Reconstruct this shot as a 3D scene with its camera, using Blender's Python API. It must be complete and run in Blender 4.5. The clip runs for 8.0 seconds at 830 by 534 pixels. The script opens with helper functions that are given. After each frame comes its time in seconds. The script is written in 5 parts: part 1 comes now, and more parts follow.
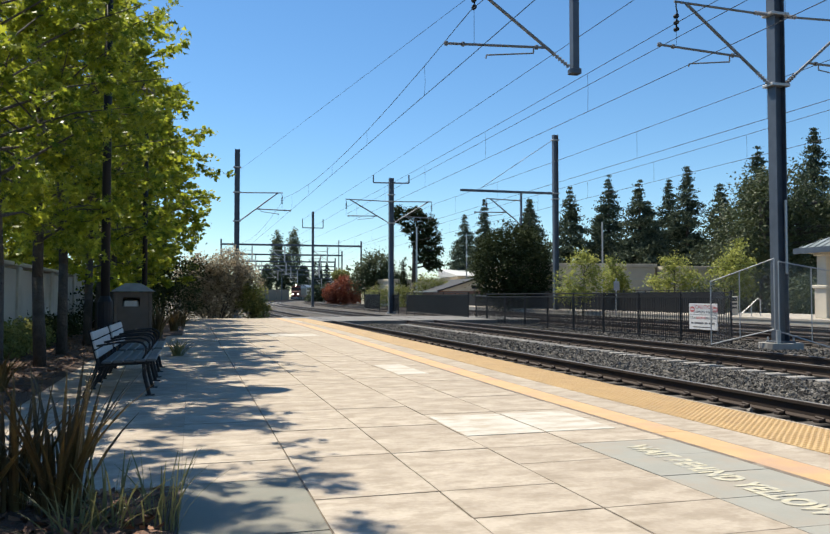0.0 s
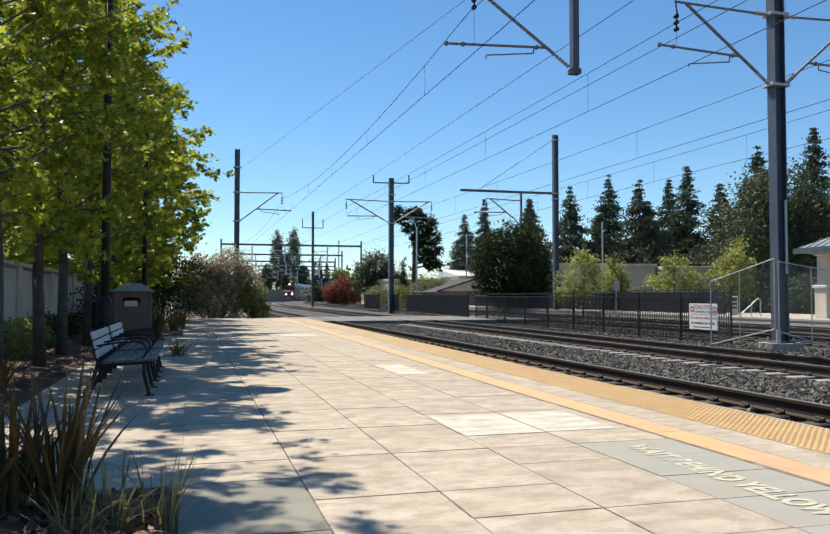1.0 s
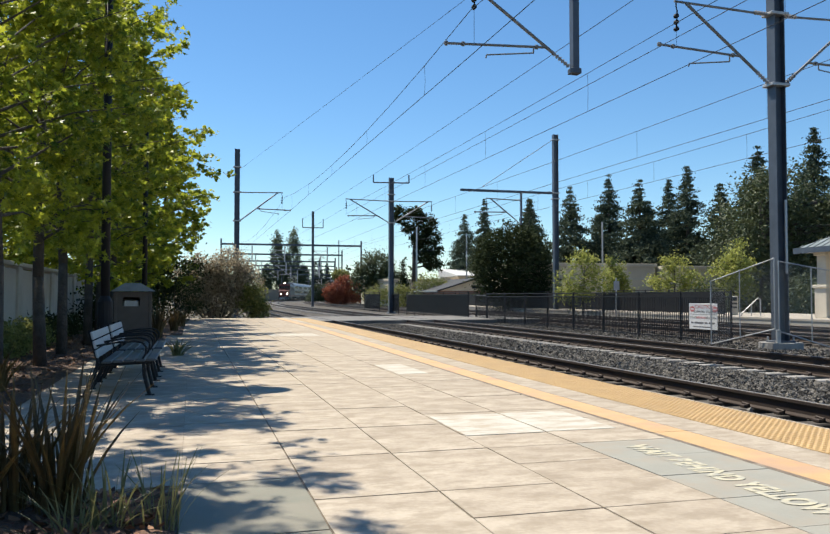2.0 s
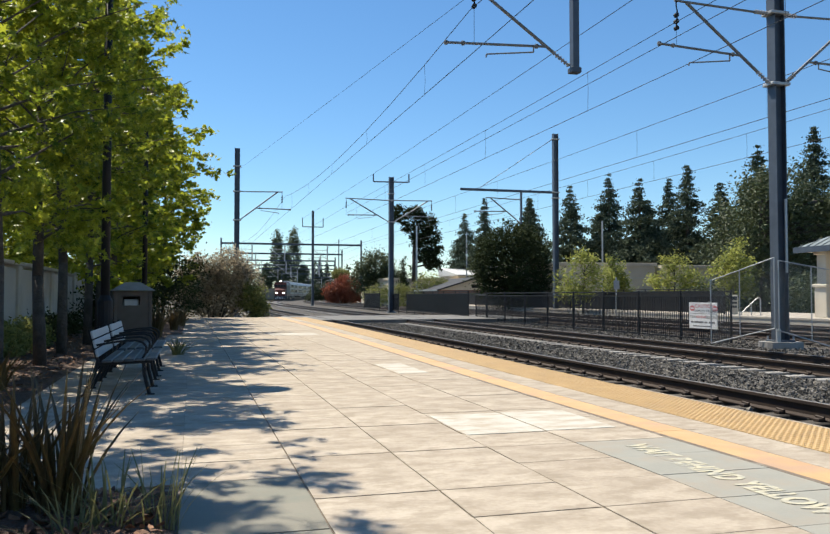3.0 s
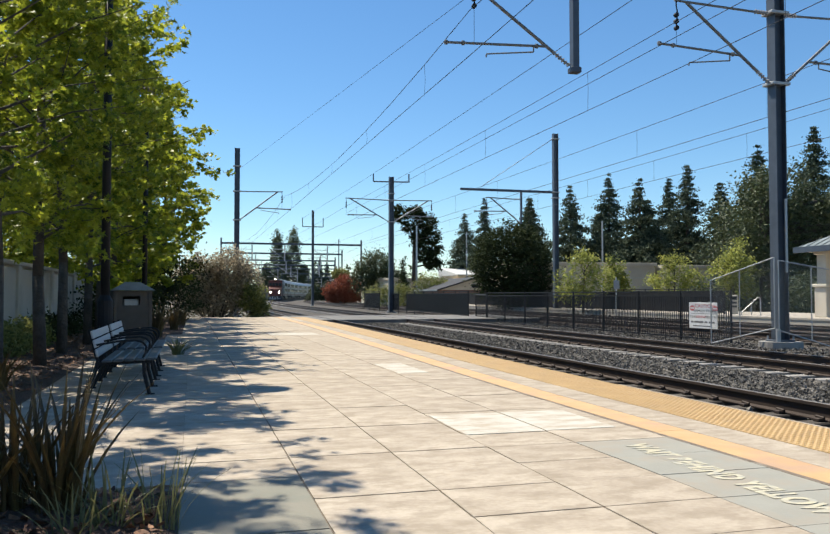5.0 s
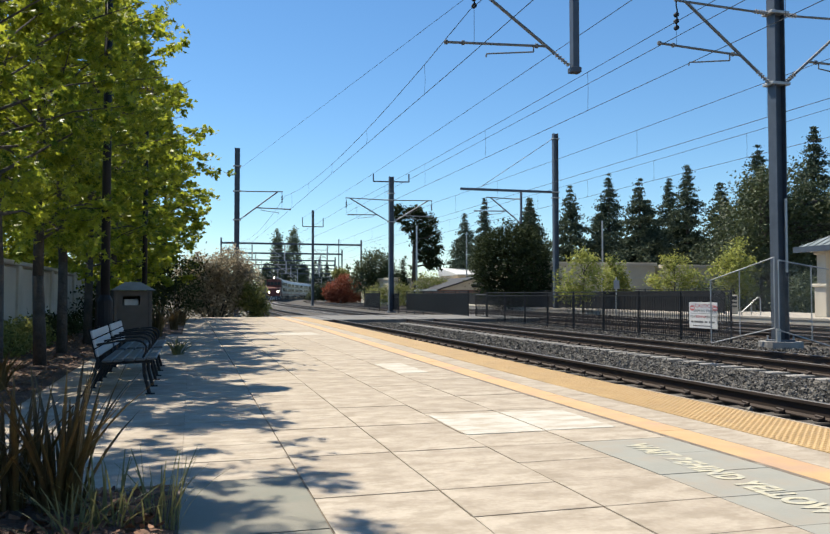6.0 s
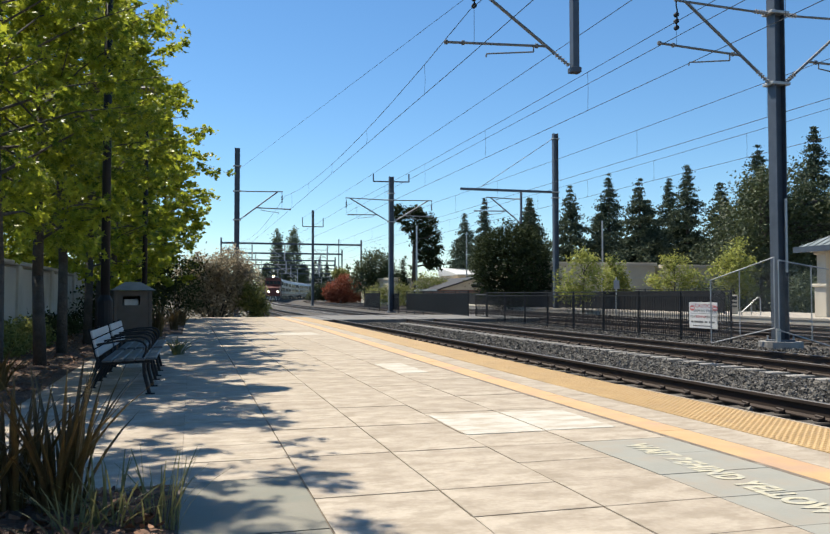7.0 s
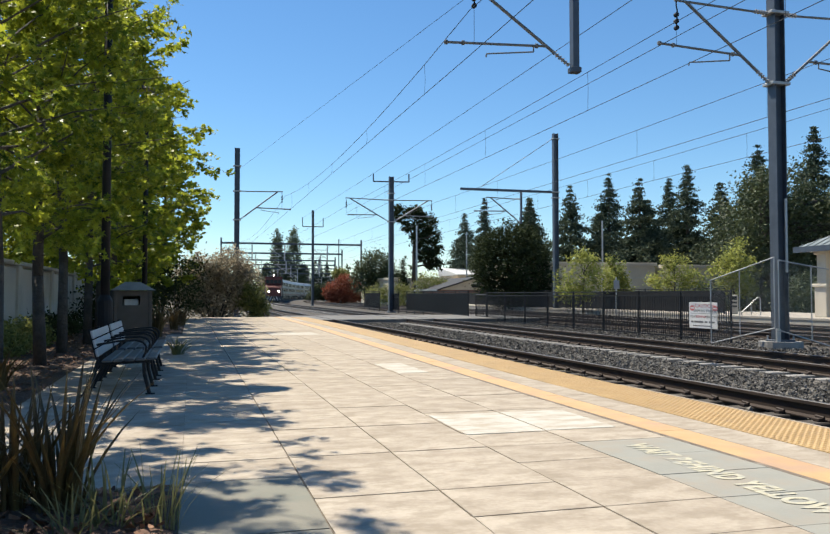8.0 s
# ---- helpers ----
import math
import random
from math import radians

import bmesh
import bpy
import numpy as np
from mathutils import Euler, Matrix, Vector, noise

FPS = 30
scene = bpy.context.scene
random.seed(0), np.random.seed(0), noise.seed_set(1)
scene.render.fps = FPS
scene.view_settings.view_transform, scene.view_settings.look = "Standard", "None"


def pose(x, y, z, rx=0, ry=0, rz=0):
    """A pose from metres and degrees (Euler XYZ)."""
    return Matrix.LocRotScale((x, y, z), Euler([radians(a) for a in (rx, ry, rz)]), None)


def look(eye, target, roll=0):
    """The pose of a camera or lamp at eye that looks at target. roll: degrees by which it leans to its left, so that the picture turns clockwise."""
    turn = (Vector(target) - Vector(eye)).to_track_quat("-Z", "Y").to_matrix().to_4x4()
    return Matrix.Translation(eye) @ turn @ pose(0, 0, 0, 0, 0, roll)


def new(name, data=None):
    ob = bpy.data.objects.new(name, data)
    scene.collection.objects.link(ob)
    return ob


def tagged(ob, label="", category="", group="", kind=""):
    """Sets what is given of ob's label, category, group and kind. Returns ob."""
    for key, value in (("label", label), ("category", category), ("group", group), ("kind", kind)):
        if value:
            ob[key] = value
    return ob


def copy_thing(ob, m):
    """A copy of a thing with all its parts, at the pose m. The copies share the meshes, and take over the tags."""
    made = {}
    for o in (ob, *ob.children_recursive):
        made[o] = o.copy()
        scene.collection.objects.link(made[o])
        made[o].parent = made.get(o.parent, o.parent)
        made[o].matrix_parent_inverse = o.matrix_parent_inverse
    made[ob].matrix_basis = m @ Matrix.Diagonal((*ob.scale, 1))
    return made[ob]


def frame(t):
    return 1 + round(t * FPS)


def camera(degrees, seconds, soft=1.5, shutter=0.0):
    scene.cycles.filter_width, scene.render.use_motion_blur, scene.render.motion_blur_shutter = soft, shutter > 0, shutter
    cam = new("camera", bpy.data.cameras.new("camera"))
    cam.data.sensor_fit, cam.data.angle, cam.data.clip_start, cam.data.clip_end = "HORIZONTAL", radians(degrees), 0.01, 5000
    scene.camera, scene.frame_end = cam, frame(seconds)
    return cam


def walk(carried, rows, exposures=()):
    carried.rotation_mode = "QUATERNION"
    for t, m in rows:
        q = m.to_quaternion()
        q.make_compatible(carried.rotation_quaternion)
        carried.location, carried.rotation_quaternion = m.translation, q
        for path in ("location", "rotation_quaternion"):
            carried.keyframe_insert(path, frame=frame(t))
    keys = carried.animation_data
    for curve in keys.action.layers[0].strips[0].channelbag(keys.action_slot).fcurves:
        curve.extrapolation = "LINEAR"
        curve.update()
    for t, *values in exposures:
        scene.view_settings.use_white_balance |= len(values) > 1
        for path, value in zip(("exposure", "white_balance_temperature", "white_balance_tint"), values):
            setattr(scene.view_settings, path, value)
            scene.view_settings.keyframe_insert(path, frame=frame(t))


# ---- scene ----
cam = camera(55.0, 8.0, soft=1.4)
walk(cam, [(t, pose(0, 0, 1.0, tilt, 0, -15.64)) for t, tilt in ((0, 92.09), (1.5, 92.09), (3, 92.02), (4.5, 92.015), (6, 92.0), (8, 92.0))], exposures=[(0, 0.55), (8, 0.55)])

# ---- light ----
SUN_TO = Vector((-0.32, 0.514, 1.0)).normalized()
world = bpy.data.worlds.new("sky")
scene.world = world
world.use_nodes = True
wn = world.node_tree.nodes
sky = wn.new("ShaderNodeTexSky")
sky.sky_type, sky.sun_disc = "NISHITA", False
sky.sun_elevation = math.asin(SUN_TO.z)
sky.sun_rotation = math.atan2(SUN_TO.x, SUN_TO.y)
sky.air_density, sky.dust_density, sky.ozone_density = 1.0, 0.0, 5.0
wn["Background"].inputs["Strength"].default_value = 0.098
deeper = wn.new("ShaderNodeHueSaturation")
deeper.inputs["Saturation"].default_value = 1.12
tint = wn.new("ShaderNodeMix")
tint.data_type, tint.blend_type = "RGBA", "MULTIPLY"
tint.inputs["Factor"].default_value = 1.0
tint.inputs["B"].default_value = (0.93, 1.0, 0.99, 1)
world.node_tree.links.new(sky.outputs[0], deeper.inputs["Color"])
world.node_tree.links.new(deeper.outputs[0], tint.inputs["A"])
world.node_tree.links.new(tint.outputs["Result"], wn["Background"].inputs[0])
sun_data = bpy.data.lights.new("sun", "SUN")
sun_data.energy, sun_data.angle, sun_data.color = 5.0, radians(0.53), (1.0, 0.93, 0.79)
sun = new("sun", sun_data)
sun.matrix_world = look(SUN_TO * 60, (0, 0, 0))


# ---- materials ----
def material(name, dark, light, scale=8.0, rough=0.8, metal=0.0, bump=0.15, grain=60.0, per_object=0.0, per_island=0.0,
             stain=None, stain_scale=1.2, stain_amount=0.5, distance=0.01, translucent=0.0, streak=0.0, low=0.52, gloss=0.5):
    """A surface with broad and fine variation between two colours, stains, and relief."""
    m = bpy.data.materials.new(name)
    m.use_nodes = True
    n, l = m.node_tree.nodes, m.node_tree.links
    bsdf = n["Principled BSDF"]
    co = n.new("ShaderNodeTexCoord").outputs["Object"]
    if per_object == 0 and per_island == 0:
        co = n.new("ShaderNodeNewGeometry").outputs["Position"]
    big, fine = n.new("ShaderNodeTexNoise"), n.new("ShaderNodeTexNoise")
    big.inputs["Scale"].default_value, big.inputs["Detail"].default_value = scale, 5
    fine.inputs["Scale"].default_value, fine.inputs["Detail"].default_value = grain, 3
    l.new(co, big.inputs["Vector"]), l.new(co, fine.inputs["Vector"])
    total = n.new("ShaderNodeMath")
    total.operation = "MULTIPLY_ADD"
    l.new(fine.outputs[0], total.inputs[0])
    total.inputs[1].default_value = 0.5
    half = n.new("ShaderNodeMath")
    half.operation = "MULTIPLY_ADD"
    l.new(big.outputs[0], half.inputs[0])
    half.inputs[1].default_value, half.inputs[2].default_value = 1.2, -0.35
    l.new(half.outputs[0], total.inputs[2])
    last = total.outputs[0]
    for amount, source in ((per_object, "ShaderNodeObjectInfo"), (per_island, "ShaderNodeNewGeometry")):
        if amount:
            node = n.new(source)
            socket = node.outputs["Random"] if source == "ShaderNodeObjectInfo" else node.outputs["Random Per Island"]
            add = n.new("ShaderNodeMath")
            add.operation = "MULTIPLY_ADD"
            l.new(socket, add.inputs[0])
            add.inputs[1].default_value = amount
            sub = n.new("ShaderNodeMath")
            sub.operation = "SUBTRACT"
            l.new(last, sub.inputs[0])
            sub.inputs[1].default_value = amount / 2
            l.new(sub.outputs[0], add.inputs[2])
            last = add.outputs[0]
    mix = n.new("ShaderNodeMix")
    mix.data_type = "RGBA"
    l.new(last, mix.inputs["Factor"])
    mix.inputs["A"].default_value, mix.inputs["B"].default_value = (*dark, 1), (*light, 1)
    colour = mix.outputs["Result"]
    if stain:
        spots = n.new("ShaderNodeTexNoise")
        spots.inputs["Scale"].default_value, spots.inputs["Detail"].default_value = stain_scale, 7
        spots.inputs["Roughness"].default_value = 0.65
        where = n.new("ShaderNodeNewGeometry").outputs["Position"]
        if streak:
            stretch = n.new("ShaderNodeMapping")
            stretch.inputs["Scale"].default_value = (streak, 1.6, 1.0)
            l.new(where, stretch.inputs["Vector"])
            where = stretch.outputs[0]
        l.new(where, spots.inputs["Vector"])
        ramp = n.new("ShaderNodeValToRGB")
        ramp.color_ramp.elements[0].position, ramp.color_ramp.elements[1].position = low, low + 0.15
        ramp.color_ramp.elements[1].color = (stain_amount,) * 3 + (1,)
        l.new(spots.outputs[0], ramp.inputs[0])
        over = n.new("ShaderNodeMix")
        over.data_type = "RGBA"
        l.new(ramp.outputs[0], over.inputs["Factor"])
        l.new(colour, over.inputs["A"])
        over.inputs["B"].default_value = (*stain, 1)
        colour = over.outputs["Result"]
    l.new(colour, bsdf.inputs["Base Color"])
    bsdf.inputs["Roughness"].default_value, bsdf.inputs["Metallic"].default_value = rough, metal
    bsdf.inputs["Specular IOR Level"].default_value = gloss
    if bump:
        b = n.new("ShaderNodeBump")
        b.inputs["Strength"].default_value, b.inputs["Distance"].default_value = bump, distance
        l.new(fine.outputs[0], b.inputs["Height"])
        l.new(b.outputs[0], bsdf.inputs["Normal"])
    if translucent:
        tr = n.new("ShaderNodeBsdfTranslucent")
        l.new(colour, tr.inputs["Color"])
        ms = n.new("ShaderNodeMixShader")
        ms.inputs[0].default_value = translucent
        l.new(bsdf.outputs[0], ms.inputs[1]), l.new(tr.outputs[0], ms.inputs[2])
        l.new(ms.outputs[0], n["Material Output"].inputs["Surface"])
    return m


def glow(name, colour, strength):
    m = bpy.data.materials.new(name)
    m.use_nodes = True
    b = m.node_tree.nodes["Principled BSDF"]
    b.inputs["Base Color"].default_value = (*colour, 1)
    b.inputs["Emission Color"].default_value, b.inputs["Emission Strength"].default_value = (*colour, 1), strength
    return m


CONCRETE = material("concrete", (0.285, 0.23, 0.172), (0.54, 0.464, 0.368), 3.0, 0.85, per_object=0.2, stain=(0.259, 0.209, 0.151), stain_scale=5.0, stain_amount=0.55, grain=38, bump=0.15, streak=0.9, low=0.45, gloss=0.3)
CONCRETE_PALE = material("concrete_repair", (0.45, 0.42, 0.355), (0.58, 0.55, 0.48), 6, 0.85, stain=(0.41, 0.345, 0.265), stain_scale=5, stain_amount=1.0, streak=0.6, low=0.45)
CONCRETE_GREY = material("concrete_grey", (0.2, 0.185, 0.144), (0.259, 0.24, 0.189), 3, 0.85, stain=(0.17, 0.185, 0.148), stain_scale=1.4)
JOINT = material("joint", (0.08, 0.06, 0.044), (0.192, 0.152, 0.116), 9)
BLUE_PAINT = material("faded_blue_paint", (0.266, 0.259, 0.223), (0.346, 0.335, 0.288), 4, 0.8, per_object=0.12, stain=(0.331, 0.288, 0.23), stain_scale=2.6, stain_amount=0.8, gloss=0.25, low=0.48)
LETTER = material("yellow_letter_paint", (0.50, 0.445, 0.30), (0.57, 0.52, 0.38), 14, 0.6, stain=(0.36, 0.346, 0.295), stain_scale=11, stain_amount=0.9, low=0.45)
LINE = material("worn_yellow_line", (0.504, 0.288, 0.13), (0.605, 0.418, 0.209), 5, 0.65, stain=(0.475, 0.302, 0.187), stain_scale=1.4, stain_amount=1.0, low=0.48)
GROOVE = material("dirty_groove", (0.0864, 0.0648, 0.0468), (0.259, 0.202, 0.151), 7, 0.9, stain=(0.324, 0.274, 0.209), stain_scale=6, stain_amount=0.7)
TACTILE = material("tactile_yellow", (0.37, 0.229, 0.0888), (0.503, 0.333, 0.141), 3, 0.6, per_object=0.15, stain=(0.311, 0.215, 0.111), stain_scale=2)
BALLAST = material("ballast_stone", (0.0075, 0.00675, 0.006), (0.195, 0.176, 0.15), 5, 0.9, per_island=1.2, bump=0.3)
BALLAST_BED = material("ballast_bed", (0.0277, 0.0232, 0.018), (0.135, 0.116, 0.0938), 22, 0.95, bump=0.9, grain=40, distance=0.05)
SLEEPER = material("sleeper_concrete", (0.234, 0.218, 0.195), (0.359, 0.335, 0.304), 6, 0.9, per_object=0.2)
SLEEPER_DIRTY = material("oily_sleeper_concrete", (0.035, 0.028, 0.022), (0.10, 0.085, 0.07), 6, 0.85, per_object=0.3)
RAIL = material("rail_rust", (0.020, 0.013, 0.010), (0.056, 0.036, 0.026), 6, 0.7, 0.2)
RAIL_TOP = material("rail_head", (0.10, 0.09, 0.08), (0.20, 0.18, 0.16), 9, 0.5, 0.5, bump=0)
ASPHALT = material("asphalt", (0.122, 0.115, 0.104), (0.202, 0.191, 0.173), 1.5, 0.9, stain=(0.0936, 0.0864, 0.0792), bump=0.3)
EARTH = material("earth", (0.072, 0.06, 0.04), (0.16, 0.136, 0.096), 0.3, 0.95, stain=(0.08, 0.088, 0.04), stain_scale=0.2)
MULCH = material("bark_mulch", (0.045, 0.027, 0.018), (0.15, 0.092, 0.062), 18, 0.95, bump=1.0, grain=45, distance=0.04)
STEEL = material("painted_mast_steel", (0.055, 0.068, 0.090), (0.10, 0.12, 0.15), 3, 0.5, 0.3, bump=0.03)
GALV = material("galvanised_steel", (0.357, 0.357, 0.357), (0.51, 0.51, 0.501), 12, 0.5, 0.4, bump=0.05)
TUBE = material("weathered_arm_steel", (0.13, 0.135, 0.14), (0.26, 0.26, 0.26), 10, 0.5, 0.3, bump=0.05)
WIRE = material("bronze_wire", (0.05, 0.05, 0.055), (0.09, 0.09, 0.095), 5, 0.5, 0.5, bump=0)
INSUL = material("grey_insulator", (0.22, 0.22, 0.23), (0.36, 0.35, 0.35), 20, 0.4, bump=0)
BLACK = material("black_paint", (0.006, 0.006, 0.007), (0.016, 0.016, 0.018), 6, 0.6, bump=0.03, gloss=0.3)
BARK = material("bark", (0.035, 0.028, 0.022), (0.11, 0.095, 0.08), 9, 0.95, bump=0.8, grain=30, distance=0.03)


# ---- building blocks ----
def part(name, bm, mat, parent=None, label="", m=None, smooth=False):
    me = bpy.data.meshes.new(name)
    bm.to_mesh(me)
    bm.free()
    me.materials.append(mat)
    if smooth:
        me.polygons.foreach_set("use_smooth", [True] * len(me.polygons))
    ob = new(name, me)
    ob.parent = parent
    if m is not None:
        ob.matrix_basis = m
    if label:
        tagged(ob, label)
    return ob


def shared(name, me, parent, m):
    ob = new(name, me)
    ob.parent = parent
    ob.matrix_basis = m
    return ob


def raw(name, verts, faces, mat, parent=None, label=""):
    me = bpy.data.meshes.new(name)
    me.from_pydata(verts, [], faces)
    me.materials.append(mat)
    ob = new(name, me)
    ob.parent = parent
    if label:
        tagged(ob, label)
    return ob


def thing(name, m, label, category, group="", kind=""):
    ob = new(name)
    ob.matrix_basis = m
    return tagged(ob, label, category, group, kind)


def box(bm, x0, x1, y0, y1, z0, z1, bevel=0.0):
    made = bmesh.ops.create_cube(bm, size=1, matrix=Matrix.Translation(((x0 + x1) / 2, (y0 + y1) / 2, (z0 + z1) / 2)) @ Matrix.Diagonal((x1 - x0, y1 - y0, z1 - z0, 1)))
    if bevel:
        edges = {e for v in made["verts"] for e in v.link_edges}
        bmesh.ops.bevel(bm, geom=list(edges), offset=bevel, segments=1, affect="EDGES")
    return bm


def boxed(*args, **kw):
    return box(bmesh.new(), *args, **kw)


def rod(bm, a, b, r, r2=None, sides=8):
    a, b = Vector(a), Vector(b)
    d = b - a
    m = Matrix.Translation((a + b) / 2) @ d.to_track_quat("Z", "Y").to_matrix().to_4x4()
    bmesh.ops.create_cone(bm, cap_ends=True, segments=sides, radius1=r, radius2=r if r2 is None else r2, depth=d.length, matrix=m)
    return bm


def chain(bm, points, r, sides=6):
    for a, b in zip(points, points[1:]):
        rod(bm, a, b, r, None, sides)
    return bm


def sweep(section, ys, offset, x0=0.0, z0=0.0):
    """Vertices and faces of a closed section (x, z) swept along the track's line."""
    verts, faces, k = [], [], len(section)
    for i, y in enumerate(ys):
        for sx, sz in section:
            verts.append((x0 + offset(y) + sx, y, z0 + sz))
        if i:
            for j in range(k):
                a, b = (i - 1) * k + j, (i - 1) * k + (j + 1) % k
                faces.append((a, b, b + k, a + k))
    faces.append(tuple(range(k)))
    faces.append(tuple(reversed(range((len(ys) - 1) * k, len(ys) * k))))
    return verts, faces


def bend(y):
    """How far the line has curved away to the side at y."""
    return max(0.0, y - 80) ** 2 / 1400


def shift(y):
    return min(0.36, 0.02 * max(0.0, y - 8.0))
# ---- ground and platform ----
def ground():
    rng = np.random.default_rng(3)
    n = 60
    c = np.sign(np.linspace(-1, 1, n)) * np.abs(np.linspace(-1, 1, n)) ** 3 * 2500
    verts = [(x, y + 60, -0.62 + (0.02 * rng.random() if abs(x) < 300 else 0)) for y in c for x in c]
    faces = [(i * n + j, i * n + j + 1, i * n + n + j + 1, i * n + n + j) for i in range(n - 1) for j in range(n - 1)]
    tagged(raw("ground", verts, faces, EARTH), "dry brown earth reaching to the horizon", "ground", kind="structure")


ground()
COLUMNS = (-0.05, 0.585, 1.232, 1.885, 2.52, 3.235)
ROW0, PITCH, END = 2.40, 0.5125, 37.2


def platform():
    ys = [-6, 0, 4, 8, 12, 16, 20, 24, 26.2, 30, 34, END]
    body_v, body_f = [], []
    for y in ys:
        body_v += [(-2.0, y, -0.012), (4.62 + shift(y), y, -0.012), (4.62 + shift(y), y, -0.62), (-2.0, y, -0.62)]
    for i in range(len(ys) - 1):
        a = 4 * i
        body_f += [(a, a + 1, a + 5, a + 4), (a + 1, a + 2, a + 6, a + 5), (a + 3, a, a + 4, a + 7)]
    e = 4 * (len(ys) - 1)
    body_f += [(e, e + 1, e + 2, e + 3), (3, 2, 1, 0)]
    ob = raw("pavement", body_v, body_f, JOINT)
    tagged(ob, "sunlit beige concrete station platform with scored joints", "platform", kind="structure")
    # scored slabs
    slabs = {}
    for c, (a, b) in enumerate(zip(COLUMNS, COLUMNS[1:])):
        w = b - a
        bm = boxed(-w / 2 + 0.005, w / 2 - 0.005, -PITCH / 2 + 0.004, PITCH / 2 - 0.004, -0.012, 0.0)
        me = bpy.data.meshes.new("slab")
        bm.to_mesh(me), bm.free()
        for kind in (CONCRETE, CONCRETE_GREY, BLUE_PAINT):
            copy = me.copy()
            copy.materials.append(kind)
            slabs[c, kind.name] = copy
    r = random.Random(4)
    rows = int((30.0 - ROW0) / PITCH)
    for c, (a, b) in enumerate(zip(COLUMNS, COLUMNS[1:])):
        for k in range(rows):
            y = ROW0 + (k + 0.5) * PITCH
            kind = "concrete"
            if c == 4 and y < 4.90:
                kind = "faded_blue_paint"
            if c == 0 and y < 4.41:
                kind = "concrete_grey"
            shared("slab", slabs[c, kind], ob, pose((a + b) / 2, y, r.uniform(-0.0015, 0.0015), r.uniform(-.05, .05), r.uniform(-.05, .05), 0))
    rest = bmesh.new()
    for c, (a, b) in enumerate(zip(COLUMNS, COLUMNS[1:])):
        for k in range(-16, int((END - ROW0) / PITCH)):
            if not 0 <= k < rows:
                y = ROW0 + k * PITCH
                box(rest, a + 0.005, b - 0.005, y + 0.006, y + PITCH - 0.006, -0.012, 0.0)
    # the plain margin under the trees, in large bays
    for x0, x1 in ((-1.50, -0.043),):
        for k in range(32):
            y0 = 4.42 + k * 1.0
            box(rest, (x0 if k < 9 else -0.75) + 0.004, x1 - 0.004, y0 + 0.004, y0 + 0.992, -0.012, 0.0)
    tagged(part("slabs", rest, CONCRETE, ob), kind="stuff")
    # edge: groove, worn line, bare strip, tactile tiles
    strips = [("dirty_groove", 3.235, 3.272, GROOVE), ("painted_line", 3.275, 3.54, LINE), ("bare_strip", 3.545, 3.885, CONCRETE)]
    for name, a, b, mat in strips:
        for k in range(-3, 17):
            y0, y1 = 1.0 + k * 2.1, 1.0 + (k + 1) * 2.1 - 0.008
            v = [(x + shift(y), y, z) for y in (y0, y1) for x in (a, b) for z in (-0.012, 0.0)]
            raw(name, v, [(0, 1, 3, 2), (4, 6, 7, 5), (1, 5, 7, 3), (0, 4, 5, 1), (2, 3, 7, 6)], mat, ob)
    for k in range(15):
        y0, y1 = 8.0 + 1.94 * k, 8.0 + 1.94 * (k + 1) - 0.006
        v = [(x, y, z) for y in (y0, y1) for x in (3.228, 3.236 + shift(y)) for z in (-0.012, -0.0005)]
        raw("margin_strip", v, [(0, 1, 3, 2), (4, 6, 7, 5), (1, 5, 7, 3), (0, 4, 5, 1), (2, 3, 7, 6)], CONCRETE, ob)
    tile = bmesh.new()
    box(tile, -0.345, 0.345, -0.455, 0.455, -0.012, 0.0)
    for i in range(12):
        for j in range(16):
            x, y = -0.345 + 0.0575 * (i + 0.5), -0.455 + 0.0569 * (j + 0.5)
            bmesh.ops.create_cone(tile, segments=6, radius1=0.021, radius2=0.011, depth=0.007, cap_ends=True, matrix=Matrix.Translation((x, y, 0.0035)))
    me = bpy.data.meshes.new("tactile_tile")
    tile.to_mesh(me), tile.free()
    me.materials.append(TACTILE)
    for k in range(-7, 38):
        y = 1.5 + k * 0.916
        shared("tactile_tile", me, ob, pose(4.24 + shift(y), y, 0.002))
    part("edge_coping", boxed(4.595, 4.63, -6, 8.0, -0.10, 0.002), CONCRETE, ob)
    # patches of bright repair mortar
    for x0, x1, y0, y1 in ((1.90, 2.51, 5.42, 6.36), (2.53, 3.10, 5.44, 6.36), (2.55, 2.95, 9.88, 11.3), (1.9, 3.1, 19.9, 21.2)):
        part("repair_patch", boxed(x0, x1, y0, y1, -0.004, 0.0035), CONCRETE_PALE, ob, "whitish mortar repair patch")
    return ob


PLATFORM = platform()


def painted_words():
    text = bpy.data.curves.new("letters", "FONT")
    text.body, text.size, text.extrude, text.align_x = "WAIT BEHIND YELLOW LINE", 0.24, 0.0003, "LEFT"
    text.offset, text.space_character = 0.011, 1.05
    text.materials.append(LETTER)
    ob = new("painted_words", text)
    ob.parent = PLATFORM
    ob.matrix_basis = pose(2.785, 4.78, 0.0022, 0, 0, -90.5) @ Matrix.Diagonal((0.66, 0.95, 1, 1))
    tagged(ob, "faded yellow painted warning words")


painted_words()


